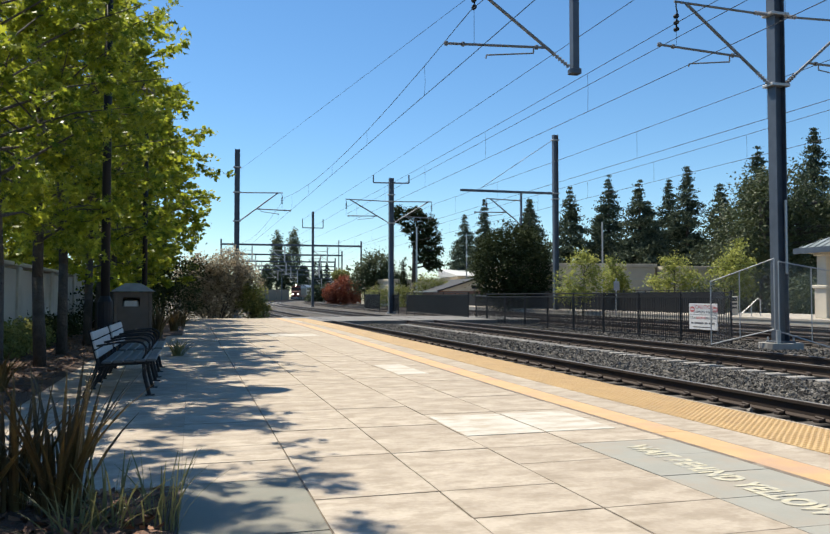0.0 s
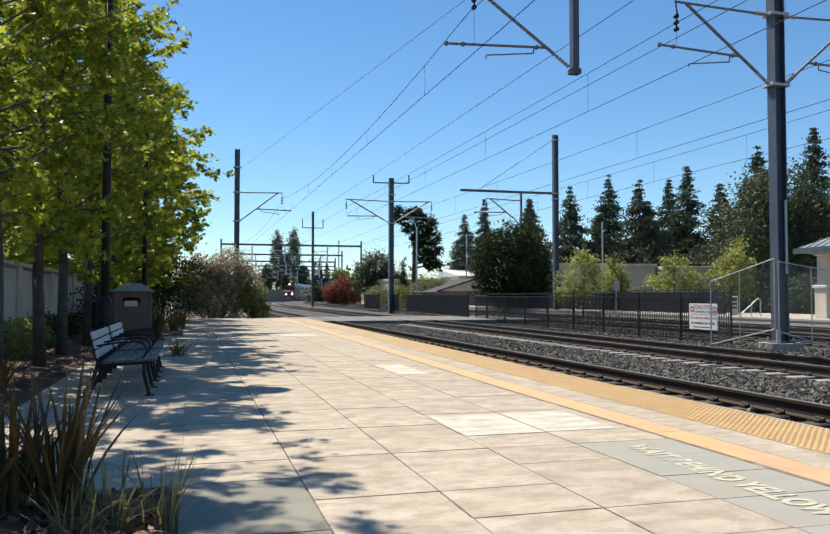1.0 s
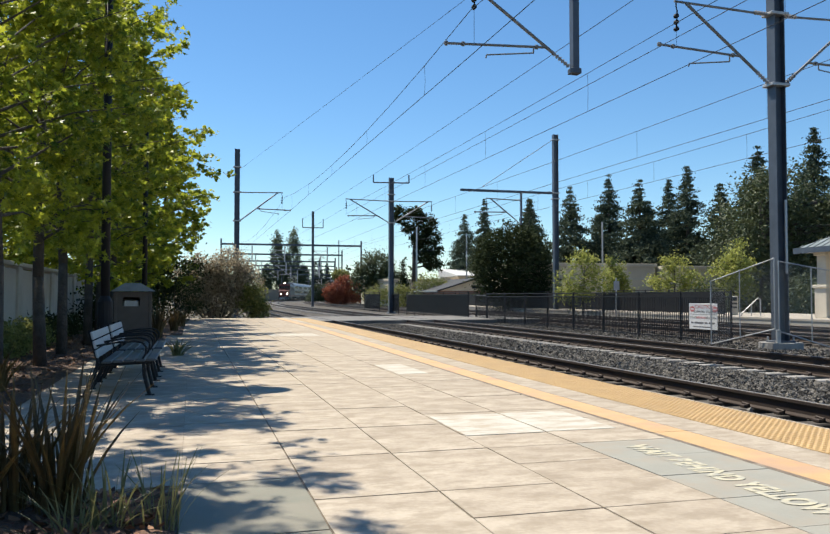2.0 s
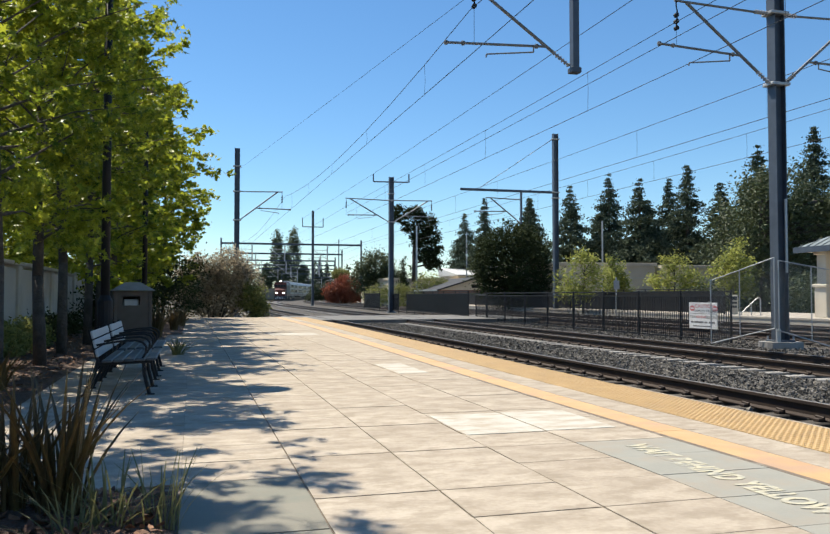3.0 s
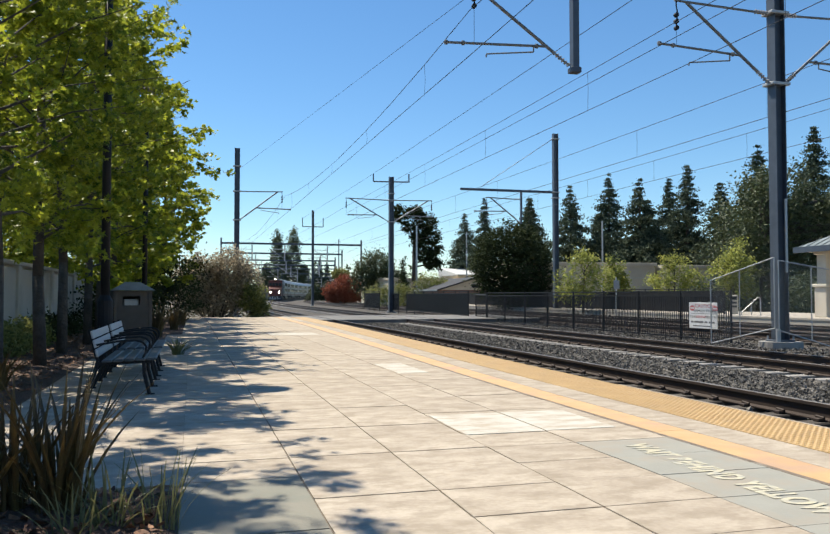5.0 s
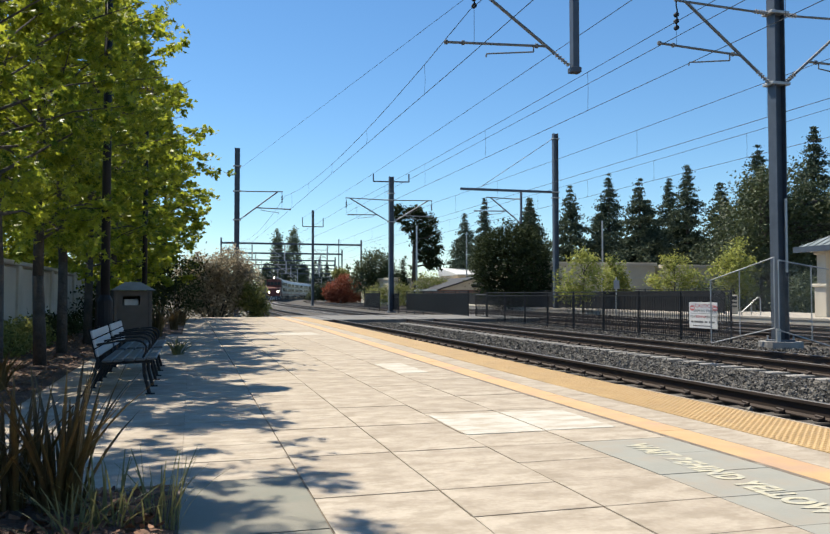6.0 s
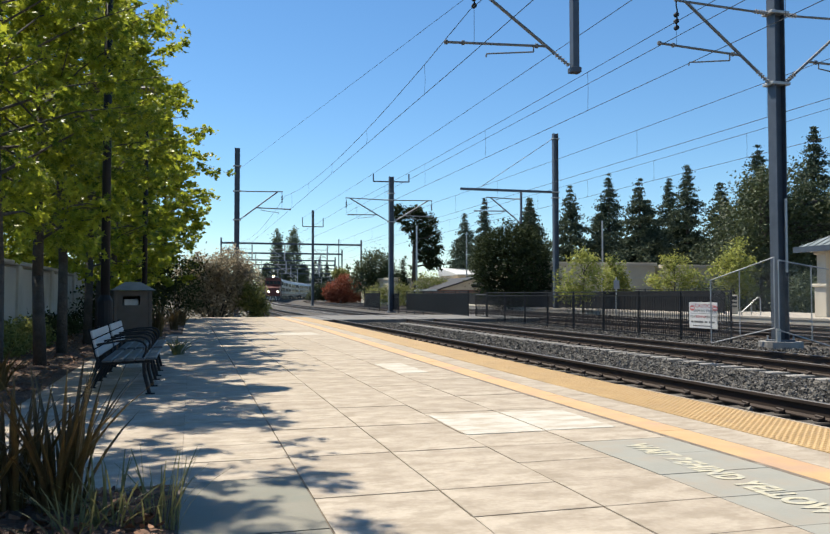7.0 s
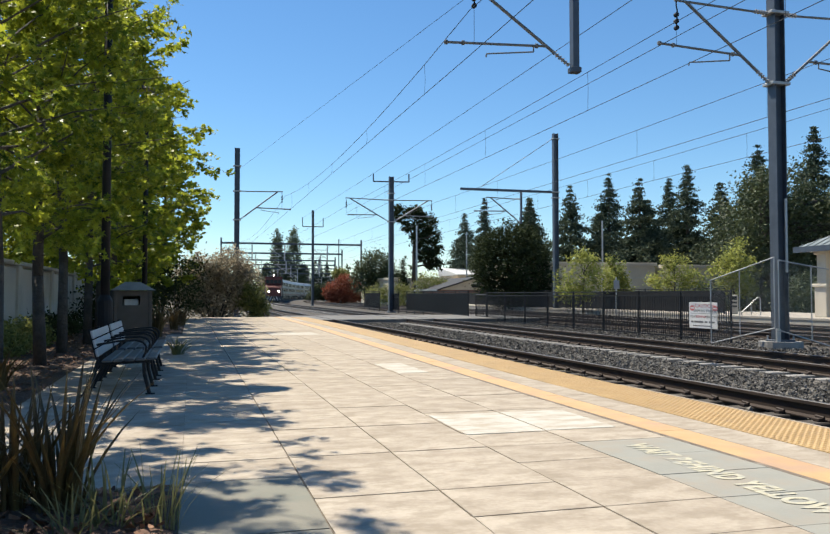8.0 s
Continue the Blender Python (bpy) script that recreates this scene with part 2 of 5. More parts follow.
# ---- tracks ----
def rail_section():
    return [(-0.075, 0), (0.075, 0), (0.075, 0.012), (0.012, 0.03), (0.010, 0.135), (0.037, 0.145), (0.037, 0.180), (-0.037, 0.180), (-0.037, 0.145), (-0.010, 0.135), (-0.012, 0.03), (-0.075, 0.012)]


YS = [-12, 0, 20, 40, 60, 80] + [80 + 6 * k for k in range(1, 58)]
TRACKS = (6.03, 11.15, 18.4, 22.8)


def track(c, sleepers, tie):
    th = thing("railway_track", pose(c, 0, 0), "rusty steel rails on concrete sleepers in grey ballast", "railway track", "tracks", "structure")
    for side in (-0.7175, 0.7175):
        v, f = sweep(rail_section(), YS, bend, side, -0.38)
        rail = raw("rail", v, f, RAIL, th)
        v, f = sweep([(-0.030, 0.1805), (0.030, 0.1805), (0.026, 0.1835), (-0.026, 0.1835)], YS, bend, side, -0.38)
        raw("rail_head", v, f, RAIL_TOP, rail, "worn bright running surface")
    bm = boxed(-1.30, 1.30, -0.12, 0.12, -0.50, -0.385, bevel=0.015)
    me = bpy.data.meshes.new("sleeper")
    bm.to_mesh(me), bm.free()
    me.materials.append(tie)
    clip = bmesh.new()
    for side in (-0.7175, 0.7175):
        for s in (-1, 1):
            box(clip, side + s * 0.115 - 0.045, side + s * 0.115 + 0.045, -0.05, 0.05, -0.385, -0.345, 0.008)
            rod(clip, (side + s * 0.10, -0.06, -0.345), (side + s * 0.10, 0.06, -0.335), 0.018, None, 6)
    cm = bpy.data.meshes.new("rail_clip")
    clip.to_mesh(cm), clip.free()
    cm.materials.append(RAIL)
    for k in range(sleepers):
        y = 3.0 + 0.61 * k
        if y > 80:
            break
        shared("sleeper", me, th, pose(0, y, 0))
        shared("rail_clip", cm, th, pose(0, y, 0))
    far = bmesh.new()
    for k in range(sleepers, 420):
        y = 3.0 + 0.61 * k
        box(far, bend(y) - 1.3, bend(y) + 1.3, y - 0.12, y + 0.12, -0.5, -0.385)
    tagged(part("far_sleepers", far, tie, th), kind="stuff")


for c, count, tie in zip(TRACKS, (62, 62, 40, 30), (SLEEPER_DIRTY, SLEEPER, SLEEPER_DIRTY, SLEEPER_DIRTY)):
    track(c, count, tie)


def ballast():
    """The bed under the tracks and loose stones on it."""
    v, f = sweep([(4.64, -0.62), (4.64, -0.46), (25.1, -0.46), (25.1, -0.62)], YS, lambda y: bend(y) + shift(y) * 0.4)
    bed = raw("ballast_bed", v, f, BALLAST_BED)
    tagged(bed, "bed of grey crushed stone ballast", "ballast", kind="structure")
    rng = np.random.default_rng(8)
    base = np.array([(1, 0, 0), (-1, 0, 0), (0, 1, 0), (0, -1, 0), (0, 0, 1), (0, 0, -1)], float)
    tri = np.array([(0, 2, 4), (2, 1, 4), (1, 3, 4), (3, 0, 4), (2, 0, 5), (1, 2, 5), (3, 1, 5), (0, 3, 5)])
    verts, faces, n = [], [], 0
    zones = ((7.36, 9.82, 4.5, 18, 24000), (7.36, 9.82, 18, 40, 15000), (6.85, 7.36, 4.5, 40, 5000), (10.5, 11.8, 10, 38, 6000), (12.0, 15.9, 12, 42, 13000), (4.7, 6.6, 3, 40, 4000), (16, 25, 18, 45, 5000))
    for x0, x1, y0, y1, count in zones:
        p = np.stack([rng.uniform(x0, x1, count), rng.uniform(y0, y1, count), rng.uniform(-0.45, -0.40, count)], 1)
        hump = 0.045 * np.clip(1 - np.abs((p[:, 0] - 8.6) / 1.7), 0, 1)
        p[:, 2] += hump
        s = rng.uniform(0.018, 0.045, (count, 1, 1)) * rng.uniform(0.6, 1.2, (count, 1, 3))
        q = rng.normal(size=(count, 3, 3))
        q, _ = np.linalg.qr(q)
        pts = (base * s) * rng.uniform(0.75, 1.2, (count, 6, 1)) @ q + p[:, None, :]
        verts.append(pts.reshape(-1, 3))
        faces.append((tri[None] + 6 * np.arange(count)[:, None, None] + n).reshape(-1, 3))
        n += 6 * count
    verts, faces = np.concatenate(verts), np.concatenate(faces)
    ob = raw("ballast_stones", verts.tolist(), faces.tolist(), BALLAST)
    tagged(ob, "loose angular grey ballast stones between the rails", "ballast", kind="stuff")


ballast()


def crossing():
    bm = bmesh.new()
    for x0, x1 in ((4.9, 5.25), (5.40, 6.66), (6.83, 10.36), (10.52, 11.78), (11.95, 17.6)):
        box(bm, x0, x1, 38.5, 46.5, -0.6, -0.205, 0.01)
    tagged(part("road", bm, ASPHALT), "grey asphalt crossing laid flush with the rails", "crossing", kind="structure")


crossing()


CREAM_EDGE = material("pale_coping", (0.357, 0.315, 0.255), (0.459, 0.408, 0.34), 3, 0.85)


def far_platform():
    bm = boxed(25.3, 33.0, 10, 90, -0.62, 0.0)
    ob = tagged(part("pavement", bm, CREAM_EDGE), "pale concrete platform on the other side of the tracks", "platform", kind="structure")
    part("coping", boxed(25.27, 25.6, 10, 90, -0.08, 0.006), CREAM_EDGE, ob, "pale coping")


far_platform()
# ---- overhead line ----
def i_beam(bm, x, y, z0, z1, w, d):
    t = 0.05 * w + 0.008
    a, b, c = w / 2, w / 2 - t, t / 2
    e = d / 2
    outline = [(-a, -e), (-b, -e), (-b, -c), (b, -c), (b, -e), (a, -e), (a, e), (b, e), (b, c), (-b, c), (-b, e), (-a, e)]
    low = [bm.verts.new((x + p, y + q, z0)) for p, q in outline]
    high = [bm.verts.new((x + p, y + q, z1)) for p, q in outline]
    for i in range(12):
        j = (i + 1) % 12
        bm.faces.new((low[i], low[j], high[j], high[i]))
    bm.faces.new(low[::-1]), bm.faces.new(high)
    return bm


def insulator(th, a, b):
    """A ribbed insulator from a to b."""
    a, b = Vector(a), Vector(b)
    bm = rod(bmesh.new(), a, b, 0.028)
    for k in range(6):
        p = a.lerp(b, (k + 0.5) / 6)
        d = (b - a).normalized() * 0.02
        rod(bm, p - d, p + d, 0.065, 0.045, 10)
    part("insulator", bm, INSUL, th, "ribbed grey insulator")


def cantilever(th, x, low, high, side, reach, contact, r=0.032, arm_reach=2.5, tilt=-0.05, hang=0.3):
    """A hinged catenary arm on a post at x: side is -1 or 1; contact is the wire's height."""
    s = side
    p_low, p_high, tip = Vector((x, 0, low)), Vector((x, 0, high)), Vector((x + s * reach, 0, high + 0.05))
    up = (tip - p_low).normalized()
    insulator(th, p_low, p_low + up * 0.55)
    insulator(th, p_high, p_high + Vector((s * 0.5, 0, 0.01)))
    part("diagonal_tube", rod(bmesh.new(), p_low + up * 0.5, tip, r), TUBE, th)
    part("top_tube", rod(bmesh.new(), p_high + Vector((s * 0.45, 0, 0)), tip + Vector((s * 0.35, 0, 0.02)), r * 0.8), TUBE, th)
    k = (contact + 0.5 - low) / (tip.z - low)
    root = p_low.lerp(tip, k)
    end = root + Vector((s * arm_reach, 0, tilt))
    reg = rod(bmesh.new(), root, end, r * 0.8)
    for q in (0.1, 0.82, 0.98):
        c = root.lerp(end, q)
        rod(reg, c - Vector((0.03 * s, 0, 0)), c + Vector((0.03 * s, 0, 0)), r * 1.5)
    part("registration_tube", reg, TUBE, th)
    drop = root + Vector((s * 0.35, 0, -0.02))
    arm = chain(bmesh.new(), [drop, drop + Vector((0, 0, -0.15)), drop + Vector((s * 1.25, 0, -0.30)), drop + Vector((s * 1.27, 0, -0.38))], 0.02)
    part("steady_arm", arm, TUBE, th)
    clamp = bmesh.new()
    m = tip + Vector((s * hang, 0, -0.12))
    chain(clamp, [tip + Vector((s * hang, 0, 0)), m, m + Vector((0.04, 0, -0.2))], 0.018)
    for z in (-0.25, -0.42, -0.6):
        rod(clamp, m + Vector((0, -0.05, z)), m + Vector((0, 0.05, z)), 0.06, None, 8)
    rod(clamp, m + Vector((0.03, 0, -0.1)), m + Vector((0, 0, -0.62)), 0.02)
    part("wire_clamp", clamp, BLACK, th)
    part("drop_wire", chain(bmesh.new(), [m + Vector((0, 0, -0.6)), Vector((m.x, 0, end.z + 0.02))], 0.006, 4), WIRE, th)


def mast(x, y, base, top, w, label, foot=1.0):
    th = thing("catenary_mast", pose(x, y, 0), label, "catenary mast", "masts along the line")
    part("shaft", i_beam(bmesh.new(), 0, 0, base, top, w, w * 0.95), STEEL, th)
    part("foundation", rod(bmesh.new(), (0, 0, base - 0.5), (0, 0, base), w * 1.25 * foot, w * 1.2 * foot, 24), SLEEPER, th, "round concrete foundation")
    part("base_plate", boxed(-w * 0.8, w * 0.8, -w * 0.8, w * 0.8, base, base + 0.05, 0.006), STEEL, th)
    for sx in (-1, 1):
        for sy in (-1, 1):
            part("bolt", rod(bmesh.new(), (sx * w * 0.68, sy * w * 0.68, base + 0.045), (sx * w * 0.68, sy * w * 0.68, base + 0.15), 0.025), GALV, th)
    return th


def bracket(th, x, z, w):
    part("bracket", boxed(x - w / 2 - 0.1, x + w / 2 + 0.1, -w * 0.55, w * 0.55, z - 0.04, z + 0.04, 0.01), GALV, th)


# the big mast beside the far track, with a boom that carries a drop post over the near tracks
m0 = mast(15.39, 18.2, -0.26, 11.0, 0.33, "tall blue-grey steel catenary mast on a round concrete foundation", 1.42)
for z in (6.76, 8.72):
    bracket(m0, 0, z, 0.38)
cantilever(m0, -0.20, 6.76, 8.72, -1, 2.62, 6.98, 0.042, 2.55, 0.12)
cantilever(m0, 0.20, 6.76, 8.72, 1, 2.4, 6.98, 0.042)
part("boom", boxed(-7.04, -0.18, -0.12, 0.12, 9.75, 10.0, 0.01), STEEL, m0)
part("drop_post", boxed(-6.175, -6.005, -0.11, 0.11, 6.64, 9.75, 0.01), STEEL, m0)
part("post_foot", boxed(-6.23, -5.95, -0.12, 0.12, 6.62, 6.76, 0.015), STEEL, m0)
cantilever(m0, -6.24, 6.80, 8.75, -1, 2.85, 6.74, 0.042, 2.7, -0.12, -0.3)
part("cable_trough", boxed(0.03, 0.10, -0.22, -0.175, 1.6, 3.6, 0.01), GALV, m0)
ladder = bmesh.new()
box(ladder, -0.34, -0.22, -0.28, -0.22, -0.36, 0.1), box(ladder, -0.42, -0.19, -0.3, -0.2, -0.36, -0.28)
part("ground_clamp", ladder, GALV, m0)

m1 = mast(3.05, 58.0, -0.5, 11.5, 0.36, "dark steel catenary mast rising behind the shrubs")
for z in (10.2, 8.4, 6.35):
    bracket(m1, 0, z, 0.36)
cantilever(m1, 0.18, 6.35, 8.4, 1, 2.7, 6.75, 0.05)

m2 = mast(15.87, 64.0, -0.42, 10.8, 0.38, "dark steel catenary mast with a forked top arm")
for z in (8.85, 7.05, 9.4):
    bracket(m2, 0, z, 0.38)
cantilever(m2, -0.19, 7.05, 8.85, -1, 3.3, 7.1, 0.05)
cantilever(m2, 0.19, 7.05, 8.85, 1, 3.0, 7.1, 0.05)
fork = chain(bmesh.new(), [(-1.52, 0, 11.0), (-1.52, 0, 10.36), (1.52, 0, 10.42), (1.52, 0, 11.1)], 0.055)
part("top_arm", fork, STEEL, m2)

m3 = mast(15.8, 108.0, -0.45, 12.5, 0.30, "slim dark catenary mast with a top cross-arm")
part("top_arm", chain(bmesh.new(), [(-1.4, 0, 11.5), (-1.4, 0, 10.28), (1.4, 0, 10.28), (1.4, 0, 11.5)], 0.06), STEEL, m3)

m4 = mast(25.95, 54.0, -0.5, 13.0, 0.36, "dark catenary mast with a long boom over the tracks")
part("boom", boxed(-7.45, -0.18, -0.08, 0.08, 8.53, 8.70, 0.01), STEEL, m4)
for z in (12.6, 8.62, 8.2):
    bracket(m4, 0, z, 0.36)
part("drop_post", boxed(-2.82, -2.68, -0.07, 0.07, 6.2, 8.53, 0.01), STEEL, m4)
cantilever(m4, -2.85, 6.3, 8.0, -1, 2.3, 6.6, 0.05)
part("stay", rod(bmesh.new(), (-0.2, 0, 12.6), (-5.9, 0, 8.8), 0.02), WIRE, m4)


def gantry(y, x0, x1, z, drops):
    th = thing("catenary_gantry", pose(bend(y), y, 0), "grey steel gantry spanning the curved tracks", "catenary gantry", "gantries over the curve")
    part("beam", boxed(x0, x1, -0.15, 0.15, z - 0.16, z + 0.16, 0.02), STEEL, th)
    for x in (x0, x1):
        part("post", boxed(x - 0.13, x + 0.13, -0.13, 0.13, -0.6, z + 0.9, 0.01), STEEL, th)
    for x in drops:
        part("drop_post", boxed(x - 0.1, x + 0.1, -0.1, 0.1, z - 3.0, z - 0.22), GALV, th)
        arm = bmesh.new()
        rod(arm, (x, 0, z - 2.6), (x - 2.4, 0, z - 1.0), 0.05), rod(arm, (x, 0, z - 1.0), (x - 2.6, 0, z - 0.95), 0.045), rod(arm, (x - 0.8, 0, z - 2.2), (x - 3.0, 0, z - 2.3), 0.04)
        part("arm", arm, GALV, th)


gantry(140, 2.2, 26.6, 9.9, (7.4, 13.0, 20.5))
gantry(163, 2.0, 25.0, 9.4, (7.4, 20.5))
gantry(209, 2.0, 24.5, 8.8, (13.0, 20.5))
gantry(186, 2.0, 24.5, 9.0, (7.4, 13.0, 20.5))
gantry(232, 2.0, 24.5, 8.6, (7.4, 13.0))
gantry(278, 2.0, 24.5, 8.4, (7.4, 13.0, 20.5))
gantry(330, 2.0, 24.5, 8.4, (7.4, 13.0))


def slim_post(x, y, top, r, label):
    th = thing("steel_pole", pose(x, y, -0.6), label, "pole")
    part("shaft", rod(bmesh.new(), (0, 0, 0), (0, 0, top + 0.6), r, r * 0.7, 10), GALV, th)
    part("base_plate", boxed(-r * 2, r * 2, -r * 2, r * 2, 0, 0.06, 0.01), GALV, th)
    return th


lamp = slim_post(30.9, 56, 6.8, 0.085, "tall slim grey lighting pole behind the fence")
part("collar", rod(bmesh.new(), (0, 0, 2.0), (0, 0, 2.35), 0.13), GALV, lamp)
lamp = slim_post(25.4, 90, 9.1, 0.12, "slim grey steel pole by the crossing")
lamp = slim_post(31.6, 90, 8.5, 0.09, "slim grey steel pole before the houses")
lamp = slim_post(30.5, 170, 13.0, 0.17, "slim grey steel pole beside the curve")


def overhead_wire(name, points, r, label):
    bm, last = bmesh.new(), None
    for p in points:
        ring = [bm.verts.new((p[0] + r * math.cos(a), p[1], p[2] + r * math.sin(a))) for a in (0.3, 1.55, 2.8, 4.1, 5.35)]
        if last:
            for i in range(5):
                bm.faces.new((last[i], last[(i + 1) % 5], ring[(i + 1) % 5], ring[i]))
        last = ring
    return tagged(part(name, bm, WIRE), label, "overhead wire", "overhead wires")


def span(y0, x0, z0, y1, x1, z1, sag, n=10):
    out = []
    for k in range(n + 1):
        t = k / n
        out.append((x0 + (x1 - x0) * t, y0 + (y1 - y0) * t, z0 + (z1 - z0) * t - 4 * sag * t * (1 - t)))
    return out


def line(stations, sag, r, hung=None, label="thin dark overhead wire"):
    """stations: (y, x, contact z, messenger z)."""
    contact = [(x, y, c) for y, x, c, m in stations]
    top = []
    for (ya, xa, ca, ma), (yb, xb, cb, mb) in zip(stations, stations[1:]):
        seg = span(ya, xa, ma, yb, xb, mb, sag)
        top += seg if not top else seg[1:]
    overhead_wire("contact_wire", contact, r, "thin taut contact wire over the rails")
    wire = overhead_wire("messenger_wire", top, r, "thin sagging messenger wire with hangers")
    for (ya, xa, ca, ma), (yb, xb, cb, mb) in zip(stations, stations[1:]):
        if ya > 60:
            continue
        for k in range(5):
            t = (k + 0.5) / 5
            z1 = ma + (mb - ma) * t - 4 * sag * t * (1 - t)
            p = Vector((xa + (xb - xa) * t, ya + (yb - ya) * t, z1))
            q = Vector((p.x, p.y, ca + (cb - ca) * t))
            part("hanger", chain(bmesh.new(), [p, p.lerp(q, 0.5) + Vector((0.03, 0.02, 0)), q], 0.006, 4), WIRE, wire)


line([(-24, 6.3, 6.86, 8.0), (18.2, 6.5, 6.86, 7.98), (58, 6.45, 6.85, 8.15), (108, 6.3, 6.8, 8.1), (140, 8.4, 6.9, 8.1), (186, 14.0, 6.7, 7.9), (232, 22.8, 6.6, 7.8)], 0.75, 0.010)
line([(-24, 11.8, 6.87, 8.1), (18.2, 12.1, 6.87, 8.12), (64, 12.0, 6.87, 8.2), (108, 11.7, 6.9, 8.1), (140, 13.7, 6.9, 8.1), (186, 19.1, 6.7, 7.9), (232, 28.0, 6.6, 7.8)], 0.10, 0.010)
line([(-24, 18.5, 6.9, 8.1), (18.2, 18.4, 6.9, 8.1), (58, 18.1, 6.9, 8.15), (108, 18.8, 6.9, 8.1), (140, 21.0, 6.9, 8.1)], 0.08, 0.011)
line([(-24, 22.8, 6.9, 8.0), (18.2, 22.9, 6.9, 8.0), (54, 22.9, 6.9, 8.0), (108, 23.2, 6.9, 8.1), (140, 25.4, 6.9, 8.1)], 0.08, 0.011)
overhead_wire("feeder_wire", span(-10, 9.79, 8.01, 58, 3.23, 10.03, 0.03), 0.007, "thin dark feeder wire to the mast top")
overhead_wire("feeder_wire", span(-10, 10.42, 8.37, 64, 14.24, 10.93, 0.03) + [(14.4, 108, 11.4)], 0.012, "thin dark feeder wire along the line")
overhead_wire("feeder_wire", span(-10, 12.0, 7.72, 64, 12.15, 7.72, 0.02), 0.010, "thin dark parallel feeder wire")


# ---- fences ----
def picket_fence(x0, y0, x1, y1, bays, z0, z1, label, gap=0.105, half=0.010):
    """Posts, two top rails, a bottom rail and thin pickets."""
    a, b = Vector((x0, y0, 0)), Vector((x1, y1, 0))
    d = (b - a) / bays
    yaw = math.degrees(math.atan2(d.y, d.x))
    th = thing("fence", pose(x0, y0, 0, 0, 0, yaw), label, "fence", "fences between the tracks")
    w = d.length
    post = boxed(-0.028, 0.028, -0.028, 0.028, z0 - 0.25, z1 + 0.02, 0.006)
    pm = bpy.data.meshes.new("post")
    post.to_mesh(pm), post.free(), pm.materials.append(BLACK)
    rail = boxed(0.04, w - 0.04, -0.02, 0.02, -0.022, 0.022)
    rm = bpy.data.meshes.new("rail")
    rail.to_mesh(rm), rail.free(), rm.materials.append(BLACK)
    pickets = bmesh.new()
    count = int(w / gap)
    for k in range(1, count):
        box(pickets, w * k / count - half, w * k / count + half, -0.010, 0.010, z0 + 0.08, z1 - 0.14)
    km = bpy.data.meshes.new("infill")
    pickets.to_mesh(km), pickets.free(), km.materials.append(BLACK)
    for k in range(bays + 1):
        shared("post", pm, th, pose(w * k, 0, 0))
        if k < bays:
            for z in (z1 - 0.022, z1 - 0.16, z0 + 0.08):
                shared("rail", rm, th, pose(w * k, 0, z))
            tagged(shared("infill", km, th, pose(w * k, 0, 0)), kind="stuff")
    return th


picket_fence(15.2, 20.0, 15.2, 40.0, 8, -0.42, 1.13, "black steel picket fence standing in the ballast")
picket_fence(15.2, 43.0, 16.0, 59.5, 6, -0.25, 1.24, "black steel picket fence beyond the crossing gate", 0.06)
picket_fence(16.0, 62.0, 16.0, 64.6, 1, -0.3, 1.27, "short length of black steel picket fence by a mast", 0.06)
picket_fence(16.3, 70.0, 16.6, 78.0, 3, -0.3, 1.32, "black steel picket fence farther along the tracks", 0.06)
picket_fence(26.6, 35.5, 26.6, 78.0, 17, 0.0, 1.35, "black close-boarded steel fence along the far platform", 0.07, 0.029)


def gate():
    th = thing("gate", pose(15.2, 40.1, 0, 0, 0, 82), "black steel gate closing the gap in the fence", "gate")
    part("gate_frame", chain(bmesh.new(), [(0, 0, -0.2), (0, 0, 1.0), (2.7, 0, 1.0), (2.7, 0, -0.2), (0, 0, -0.2)], 0.03), BLACK, th)
    for k in range(1, 14):
        part("picket", boxed(0.193 * k - 0.01, 0.193 * k + 0.01, -0.01, 0.01, -0.2, 1.0), BLACK, th)


gate()


